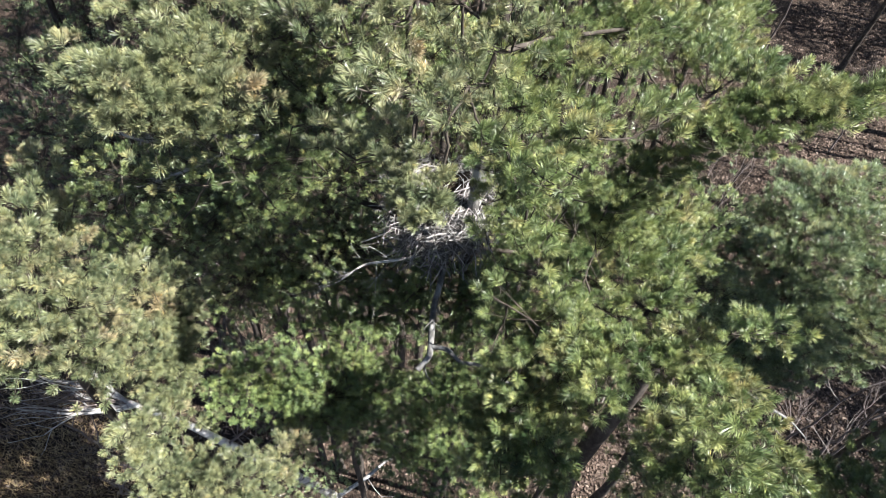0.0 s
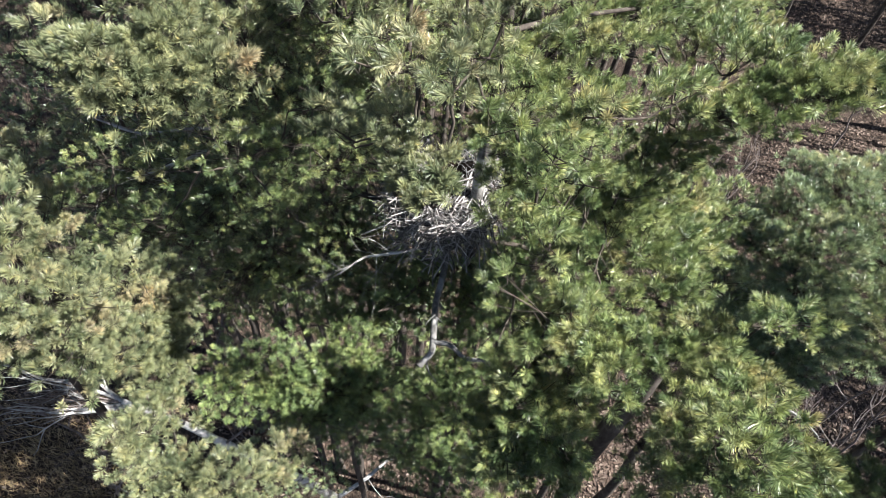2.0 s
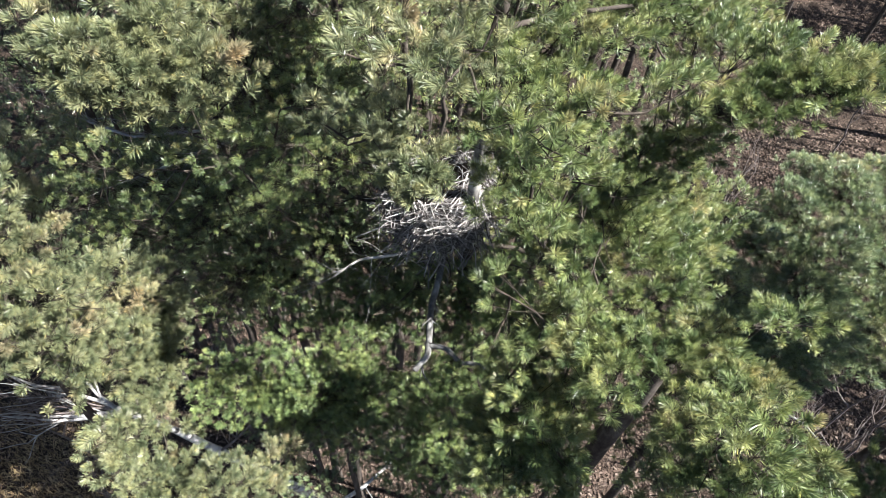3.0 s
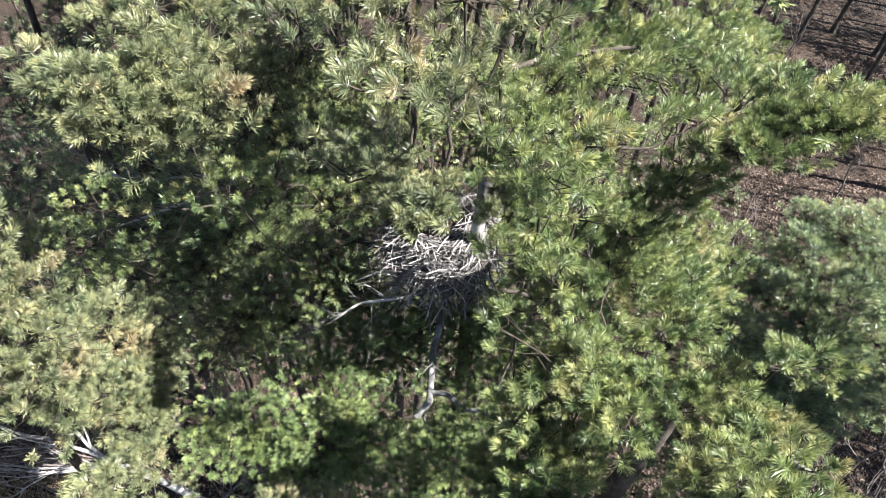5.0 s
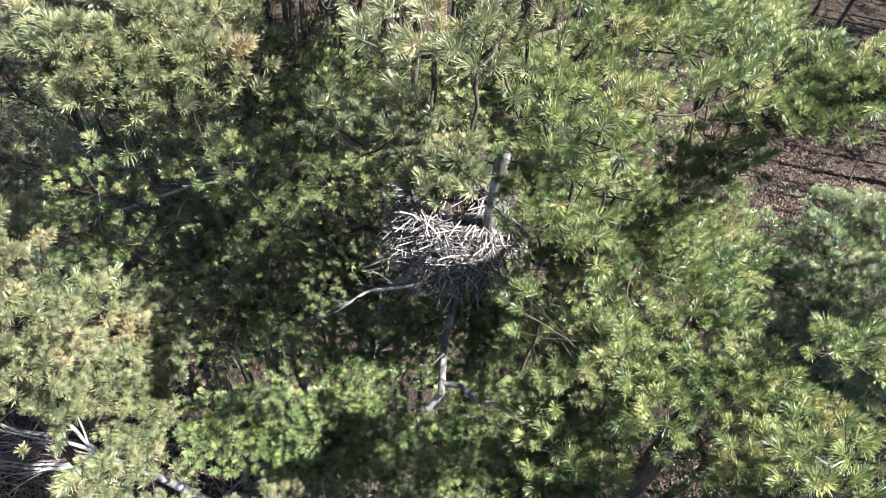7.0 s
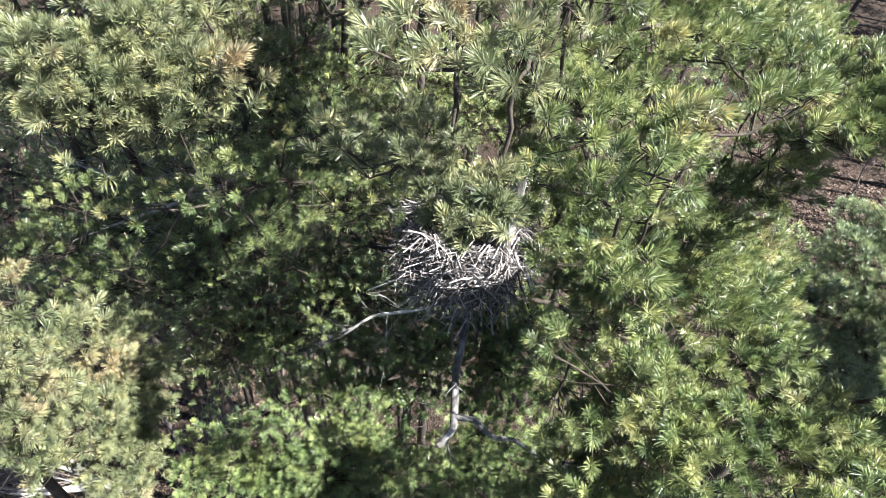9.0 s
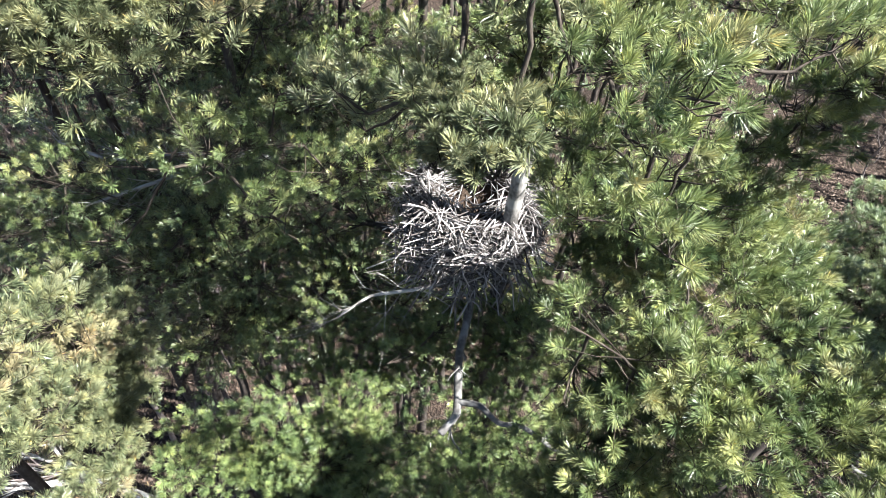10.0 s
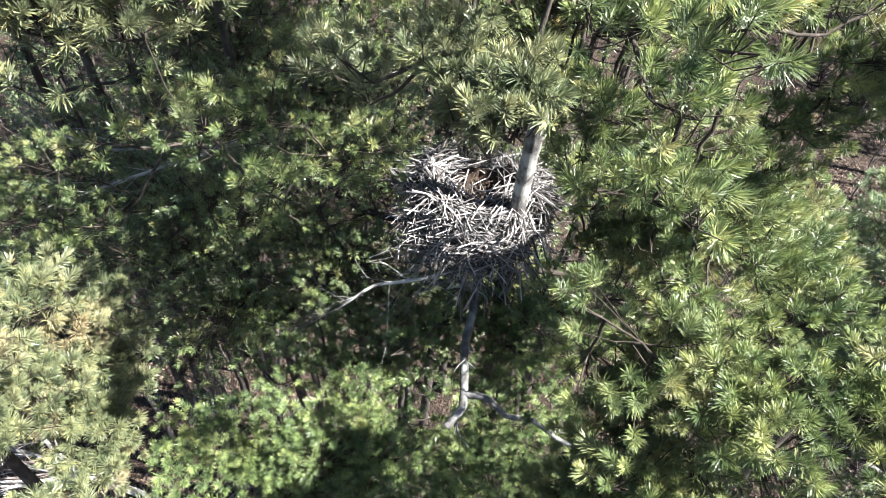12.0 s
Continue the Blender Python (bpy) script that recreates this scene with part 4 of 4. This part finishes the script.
# ---- the stand behind and below ----
def stand():
    rng = np.random.default_rng(40)
    spots = ((-4.4, 9.4, 15.2), (-1.2, 10.6, 14.4), (-8.2, 12.8, 14.0), (-11.6, 14.6, 14.5), (-10.0, 17.0, 15.0), (-14.5, 19.0, 15.0),  (-8.5, 18.0, 17.0), (-17.0, 16.0, 17.0),
             (-23.0, 25.0, 18.5), (-14.5, 24.0, 17.5), (2.6, 15.0, 18.0), (-4.0, 19.5, 17.0), (7.5, 19.0, 17.5), (1.5, 24.0, 17.0))
    for i, (x, y, h) in enumerate(spots):
        base = (x, y, 0)
        pads = stand_pads(base, h, 2.9, 22, rng, 0.4)
        pine(base, (x + rng.uniform(-0.4, 0.4), y, h), 0.17, (pads,), 60 + i, "shaded pine of the stand behind the nest", FAR, NEEDLE_BLUE, gap=0.46, under=0.5, rise=0.25, twiggy=False)
    # tall crowns added out of view behind the nest pine to shade the stand
    tall = [(x + rng.uniform(-0.9, 0.9), y + rng.uniform(-0.9, 0.9), rng.uniform(22.5, 24.8)) for y in (12.4, 15.6, 18.6, 21.8, 25.0, 28.2, 31.4, 34.6, 38.0) for x in (-10.5, -7.2, -3.8, -0.5, 2.8, 6.0)
            if not (x > 2 and y < 13) and not (x < -5 and y < 15)]
    for i, (x, y, h) in enumerate(tall):
        base = (x, y, 0)
        pads = stand_pads(base, h, 2.7, 21, rng, 0.84)
        pine(base, (x + rng.uniform(-0.4, 0.4), y, h), 0.17, (pads,), 120 + i, "tall pine added for shade, its crown out of view", HIGH, NEEDLE_GREEN, gap=0.5, under=0.4, rise=0.2, twiggy=False)
    # neighbours added so that their unseen high tops shade the gap behind the nest and the soft-needled pine
    for i, (x, y, h) in enumerate(((-3.9, 9.5, 24.6), (-2.3, 10.4, 24.8), (-5.2, 10.6, 24.4), (-5.7, 8.7, 24.6), (-7.5, 9.9, 24.6), (-1.0, 9.2, 24.8), (-7.0, 12.0, 24.4), (8.1, 5.1, 24.6), (7.7, 3.0, 24.4))):
        base = (x, y, 0)
        pads = stand_pads(base, h, 1.7, 28, rng, 0.925)
        pine(base, (x, y, h), 0.16, (pads,), 180 + i, "tall pine added for shade, with a narrow high crown out of view", HIGH, NEEDLE_GREEN, gap=0.4, under=0.4, rise=0.2, twiggy=False)
    # straight trunks round the clearing, their crowns high above; most lower pines are unseen, added to shade the
    # ground
    edge = ((25.2, 19.0, 22.0), (26.4, 21.0, 21.5), (27.6, 22.2, 22.0), (25.8, 23.0, 22.0), (28.4, 24.6, 22.5), (27.0, 25.4, 21.5), (29.6, 20.4, 22.0), (30.2, 23.4, 22.0), (29.0, 26.4, 22.0),
            (23.5, 36.6, 19.5), (13.5, 40.0, 19.0), (33.0, 31.5, 20.0), (35.5, 33.0, 20.0), (34.0, 35.0, 20.0), (20.5, 45.0, 20.0), (24.5, 10.6, 17.0), (26.5, 13.0, 18.0), (28.5, 9.6, 18.0), (25.0, 7.4, 17.0), (30.0, 12.0, 18.5), (33.5, 14.5, 20.0), (34.0, 11.0, 20.0), (33.0, 38.5, 20.0), (36.0, 40.2, 20.0), (38.0, 37.6, 20.5), (30.5, 41.5, 20.0), (28.2, 14.8, 18.5), (25.2, 14.4, 18.0), (27.2, 16.8, 18.5), (31.2, 25.8, 22.0), (27.8, 28.0, 22.0), (31.4, 28.6, 22.0), (29.8, 30.4, 22.0), (33.0, 27.2, 22.0), (26.2, 30.6, 21.5), (35.0, 37.0, 20.5), (34.4, 40.2, 20.5), (31.2, 39.2, 20.0), (31.6, 13.2, 19.0), (29.4, 12.8, 18.5), (38.5, 42.5, 20.0), (36.5, 44.4, 20.0), (41.0, 41.0, 20.0), (34.0, 45.2, 20.0), (40.0, 38.6, 20.5),
            (23.0, 45.6, 20.0), (26.0, 47.4, 20.0), (28.4, 45.0, 20.5), (21.0, 49.0, 20.0), (31.0, 48.0, 20.0), (36.5, 48.5, 20.0), (39.0, 46.0, 20.5), (17.5, 47.0, 19.5), (25.0, 52.0, 20.0), (33.0, 52.0, 20.0), (42.0, 45.0, 20.0), (41.5, 50.0, 20.5))
    for i, (x, y, h) in enumerate(edge):
        base = (x, y, 0)
        pads = stand_pads(base, h, 1.8 if h > 21 else 2.8, 8 if h > 21 else 15, rng, 0.78 if h > 21 else 0.55)
        pine(base, (x + rng.uniform(-0.5, 0.5), y + rng.uniform(-0.4, 0.4), h), 0.16, (pads,), 80 + i, "straight red-barked pine of the mostly unseen rows that shade the clearing", FAR if h > 21 else HIGH, NEEDLE_GREEN, gap=0.6 if h > 21 else 0.42, under=0.3, rise=0.25, twiggy=False)


stand()


# ---- the nest ----
def nest():
    rng = np.random.default_rng(77)
    cx, cy, cz, R = -0.08, 5.95, 20.5, 0.8
    base = (cx, cy, cz - 0.75)
    top = thing("stick_nest", base, "large raptor nest of bleached grey sticks in the pine", "nest")

    def lie(rho, a, layer):
        """A place on the nest's outside at that share of its radius, and how it slopes there."""
        r = rho * R
        back = math.sin(a)
        drop = 0.0 if rho < 0.66 else (rho - 0.66) * (0.95 - 0.55 * back)
        cup = -0.42 * max(0.0, 1 - ((r * math.cos(a) + 0.05) ** 2 + (r * back - 0.24) ** 2) / 0.2)
        front = 0.1 * back * rho
        return np.array([r * math.cos(a), r * math.sin(a) * 0.95, 0.75 + cup - drop + front - layer])

    # shared shapes of stick
    shapes = []
    for k in range(9):
        w = Wood()
        p = np.zeros((5, 3))
        p[:, 2] = np.linspace(-0.5, 0.5, 5)
        p[:, :2] = np.cumsum(rng.normal(0, 0.025, (5, 2)), axis=0)
        w.tube(p, rng.uniform(0.010, 0.014), rng.uniform(0.006, 0.009), 5, 0.15, rng)
        shapes.append(w.mesh("stick", STICK))
    for i in range(300):
        rho, a = math.sqrt(rng.uniform(0.06, 1.25)), rng.uniform(0, 2 * math.pi)
        if rng.uniform() < 0.4:
            a = -math.pi / 2 + rng.normal(0, 0.8)
        if math.hypot(rho * R * math.cos(a), rho * R * math.sin(a) - 0.2) < 0.42:
            rho = rng.uniform(0.8, 1.05)
        if 0.75 < a < 2.0 and rho > 0.3:
            a += math.pi + rng.uniform(-0.5, 0.5)
        p = lie(min(rho, 1.12), a, rng.uniform(-0.05, 0.1))
        slope = 0.0 if rho < 0.8 else -rng.uniform(0.2, 1.0)
        heading = a + math.pi / 2 + rng.normal(0, 0.75)
        d = Vector((math.cos(heading), math.sin(heading), rng.normal(0, 0.16)))
        if rho > 0.85 and rng.uniform() < 0.5:
            d = Vector((math.cos(a), math.sin(a), slope)) + Vector(rng.normal(0, 0.35, 3))
        d.normalize()
        st = part("stick", shapes[i % 9], top)
        ln = rng.uniform(0.32, 0.85) if rng.uniform() < 0.8 else rng.uniform(0.2, 0.35)
        th = rng.uniform(0.45, 0.9)
        st.matrix_local = Matrix.LocRotScale(Vector(p), d.to_track_quat("Z", "Y"), Vector((th, th, ln)))
    # the packed body of darker sticks
    w = Wood()
    for i in range(3000):
        rho = math.sqrt(rng.uniform(0.0, 1.0))
        a = rng.uniform(0, 2 * math.pi)
        deep = rng.uniform(0.0, 1.0) ** 1.6 * 0.7 + 0.01
        if math.hypot(rho * R * math.cos(a), rho * R * math.sin(a) - 0.2) < 0.4:
            deep = rng.uniform(0.3, 0.7)
        if 0.7 < a < 2.1:
            deep = max(deep, 0.28)
        p = lie(rho * (1 - 0.55 * deep), a, deep)
        h = a + math.pi / 2 + rng.normal(0, 0.7)
        d = np.array([math.cos(h), math.sin(h), rng.normal(0, 0.25)]) * rng.uniform(0.15, 0.36)
        w.tube([p - d, p + rng.normal(0, 0.02, 3), p + d], rng.uniform(0.005, 0.010), 0.004, 4)
    body = part("stick_mass", w.mesh("stick_mass", STICK_UNDER), top, "darker sticks packed under the rim")
    body["kind"] = "stuff"
    # the soft lining of the cup
    n, m = 9, 28
    v = [np.array([0, 0.1, 0.54])]
    for i in range(1, n):
        for j in range(m):
            a, rho = j * 2 * math.pi / m, 0.62 * i / (n - 1)
            p = lie(rho, a, 0.05)
            v.append(p + np.array([0, 0, 0.02 * math.sin(7 * a + i) + rng.normal(0, 0.012)]))
    tri = [(0, 1 + j, 1 + (j + 1) % m) for j in range(m)]
    for i in range(n - 2):
        for j in range(m):
            p, q = 1 + i * m + j, 1 + i * m + (j + 1) % m
            tri += [(p, p + m, q), (q, p + m, q + m)]
    part("lining", mesh_from("lining", v, tri, LINING, True), top, "dark brown grass and bark lining")


nest()


# ---- dead limbs, birch and bare crowns ----
def twigs(w, start, way, length, radius, depth, rng, fork=3, open_angle=0.5, lift=0.1):
    """A bare limb that forks into finer and finer twigs."""
    way = way / np.linalg.norm(way)
    pts = [start]
    d = way.copy()
    for k in range(4):
        d = d + rng.normal(0, 0.13, 3) + np.array([0, 0, lift * 0.2])
        d /= np.linalg.norm(d)
        pts.append(pts[-1] + d * length / 4)
    w.tube(pts, radius, radius * 0.55, 3 if depth < 2 else 5)
    if depth > 0:
        for k in range(fork):
            s = pts[rng.integers(1, 5)]
            twigs(w, s, d + rng.normal(0, open_angle, 3), length * rng.uniform(0.5, 0.8), radius * 0.5, depth - 1, rng, fork, open_angle, lift)


def limb_line(w, pts, r0, r1, rng, sides=8):
    """A thick limb through a few bends, rounded between them."""
    p = np.asarray(pts, float)
    s = np.linspace(0, len(p) - 1, (len(p) - 1) * 4 + 1)
    q = np.stack([np.interp(s, np.arange(len(p)), p[:, k]) for k in range(3)], 1)
    q[1:-1] = (q[:-2] + 2 * q[1:-1] + q[2:]) / 4
    w.tube(q, r0, r1, sides, 0.07, rng)
    return q


def dead_limb(label, pts, r0, r1, seed, bark, sprigs=5, size=0.5, spread=0.6):
    rng = np.random.default_rng(seed)
    ob = thing("dead_limb", pts[0], label, "branch")
    w = Wood()
    q = limb_line(w, pts, r0, r1, rng)
    part("limb", w.mesh("limb", bark, pts[0]), ob)
    if sprigs:
        for k in range(sprigs):
            w = Wood()
            i = rng.integers(len(q) // 3, len(q))
            d = q[-1] - q[max(0, i - 6)]
            twigs(w, q[i], d / (np.linalg.norm(d) + 1e-6) + rng.normal(0, spread, 3), size * rng.uniform(0.5, 1), r1 * 0.5, 1, rng)
            part("twig", w.mesh("twig", bark, pts[0]), ob)
    return ob


dead_limb("bare grey broken limb reaching out below the nest", [(0.05, 5.5, 19.55), (0.0, 4.97, 19.48), (-0.05, 4.63, 19.47), (-0.02, 4.02, 19.55), (-0.02, 3.9, 19.52), (-0.16, 3.72, 19.46)], 0.044, 0.04, 1, BARK_DEAD, 3, 0.3)
dead_limb("bare dark side limb of the broken branch", [(-0.02, 4.03, 19.55), (0.19, 3.97, 19.66), (0.38, 3.81, 19.62), (0.62, 3.84, 19.58), (0.98, 3.72, 19.36), (1.4, 3.85, 19.15)], 0.036, 0.016, 2, BARK_DEAD, 3, 0.4)
dead_limb("bleached forked limb leaving the nest's side", [(-0.2, 5.4, 19.75), (-0.45, 5.22, 19.77), (-0.71, 5.13, 19.77), (-1.05, 5.07, 19.72), (-1.37, 4.86, 19.55)], 0.03, 0.012, 3, BARK_PALE, 12, 0.55)
dead_limb("dark living limb behind the nest", [(0.2, 5.85, 19.2), (-0.33, 6.4, 19.4), (-0.99, 6.34, 19.35), (-1.41, 6.45, 19.33), (-1.81, 6.73, 19.3), (-2.3, 7.1, 19.2)], 0.055, 0.03, 4, BARK_TWIG, 6, 0.6)
dead_limb("half-bare grey limb among the needles", [(0.35, 5.85, 19.0), (0.53, 5.88, 19.25), (1.09, 5.97, 19.13), (1.63, 5.94, 18.83), (2.22, 5.93, 18.56)], 0.045, 0.02, 5, BARK_TWIG, 5, 0.5)
dead_limb("bare pale limb over dark undergrowth", [(4.6, 5.3, 17.4), (5.52, 4.9, 17.11), (6.06, 4.76, 16.88), (6.44, 4.63, 16.55)], 0.035, 0.014, 6, BARK_DEAD, 3, 0.5)
dead_limb("grey dead branches in the shaded gap", [(-6.3, 11.0, 13.6), (-6.62, 11.14, 14.11), (-6.69, 11.8, 14.94), (-7.06, 11.69, 14.74), (-7.68, 11.49, 14.61), (-8.1, 11.24, 14.8)], 0.06, 0.03, 7, BARK_PALE, 18, 1.4)
dead_limb("fallen white limb over the forest floor", [(-2.3, 5.3, 6.9), (-1.51, 5.82, 7.31), (-0.78, 6.5, 7.78)], 0.07, 0.04, 8, BARK_PALE, 4, 0.9)


def birch():
    rng = np.random.default_rng(21)
    pts = [(-1.6, 6.0, 0.0), (-2.6, 5.6, 6.0), (-3.82, 5.04, 10.44), (-4.54, 4.98, 11.62), (-5.23, 5.0, 12.62), (-6.27, 5.02, 13.49)]
    ob = thing("birch_tree", pts[0], "leaning leafless white birch with fine bare twigs", "tree")
    w = Wood()
    limb_line(w, pts, 0.15, 0.06, rng, 9)
    part("trunk", w.mesh("trunk", BARK_BIRCH, pts[0]), ob)
    for k in range(7):
        w = Wood()
        s = np.array([-6.1 - 0.03 * k, 5.02, 13.36 + 0.02 * k])
        d = np.array([-1.0, -0.1 + 0.17 * (k - 3), 0.2 + 0.12 * rng.normal()])
        twigs(w, s, d, rng.uniform(1.3, 1.8), 0.05 if k % 2 == 0 else 0.022, 2 if k % 2 == 0 else 3, rng, 3 if k % 2 == 0 else 4, 0.4, 0.15)
        part("limb", w.mesh("limb", BARK_PALE if k % 2 == 0 else BARK_BARE, pts[0]), ob, "white fanned birch limb")
    for p, d in (((-4.5, 4.98, 11.6), (0.6, 0.5, 1.0)), ((-4.0, 5.0, 10.8), (0.5, -0.2, 1.0)), ((-5.0, 5.0, 12.3), (0.3, 0.6, 1.0))):
        w = Wood()
        twigs(w, np.array(p), np.array(d), 1.6, 0.035, 3, rng, 3, 0.45)
        part("limb", w.mesh("limb", BARK_BARE, pts[0]), ob)


birch()
dead_limb("tangle of bleached dead branches in the shaded gap", [(-3.4, 9.2, 17.6), (-4.0, 8.7, 18.0), (-4.7, 8.4, 18.2), (-5.6, 8.2, 18.1), (-6.4, 8.3, 18.3)], 0.045, 0.018, 9, BARK_PALE, 14, 0.9)
dead_limb("grey dead branch with broken twigs below the sunlit top", [(-3.2, 7.9, 19.0), (-3.5, 7.2, 19.3), (-3.9, 6.6, 19.5), (-4.6, 6.2, 19.4)], 0.04, 0.016, 10, BARK_PALE, 10, 0.7)


def bare_tree(base, height, seed, reach=1.5, label="leafless grey-brown shrubby tree with fine bare twigs"):
    rng = np.random.default_rng(seed)
    ob = thing("bare_tree", base, label, "tree", "leafless undergrowth")
    w = Wood()
    b = np.asarray(base, float)
    top = b + np.array([rng.normal(0, 0.4), rng.normal(0, 0.4), height])
    line = trunk_line(b, top, 8, rng, 0.08)
    w.tube(line, 0.03 + height * 0.006, 0.02, 6)
    part("trunk", w.mesh("trunk", BARK_BARE, base), ob)
    for k in range(4):
        w = Wood()
        i = rng.integers(3, 8)
        a = k * 0.9 + rng.uniform(0, 0.5)
        twigs(w, line[i], np.array([math.cos(a), math.sin(a), 0.9]), reach * rng.uniform(0.7, 1.1), 0.026, 3, rng, 3, 0.45, 0.3)
        part("limb", w.mesh("limb", BARK_BARE, base), ob)


for i, (x, y, h) in enumerate(((-7.2, 11.2, 13.5), (-8.6, 12.4, 12.5), (-6.0, 12.6, 12.0), (-9.8, 11.0, 13.0), (12.3, 9.3, 9.6), (14.2, 8.6, 8.0), (10.6, 18.5, 9.0), (8.8, 16.5, 8.0), (-8.6, 14.5, 5.0), (-11.0, 17.0, 4.0), (-12.5, 7.8, 4.5), (-10.0, 6.6, 5.0), (-9.0, 5.6, 7.0),
                             (-4.0, 8.6, 4.0), (15.0, 35.0, 7.0), (18.5, 37.0, 7.0), (20.9, 28.9, 4.5), (-18.0, 22.0, 5.0), (-13.0, 20.5, 4.0), (16.5, 11.0, 6.0))):
    bare_tree((x, y, 0), h, 200 + i, 1.3 if h < 6 else 1.8)
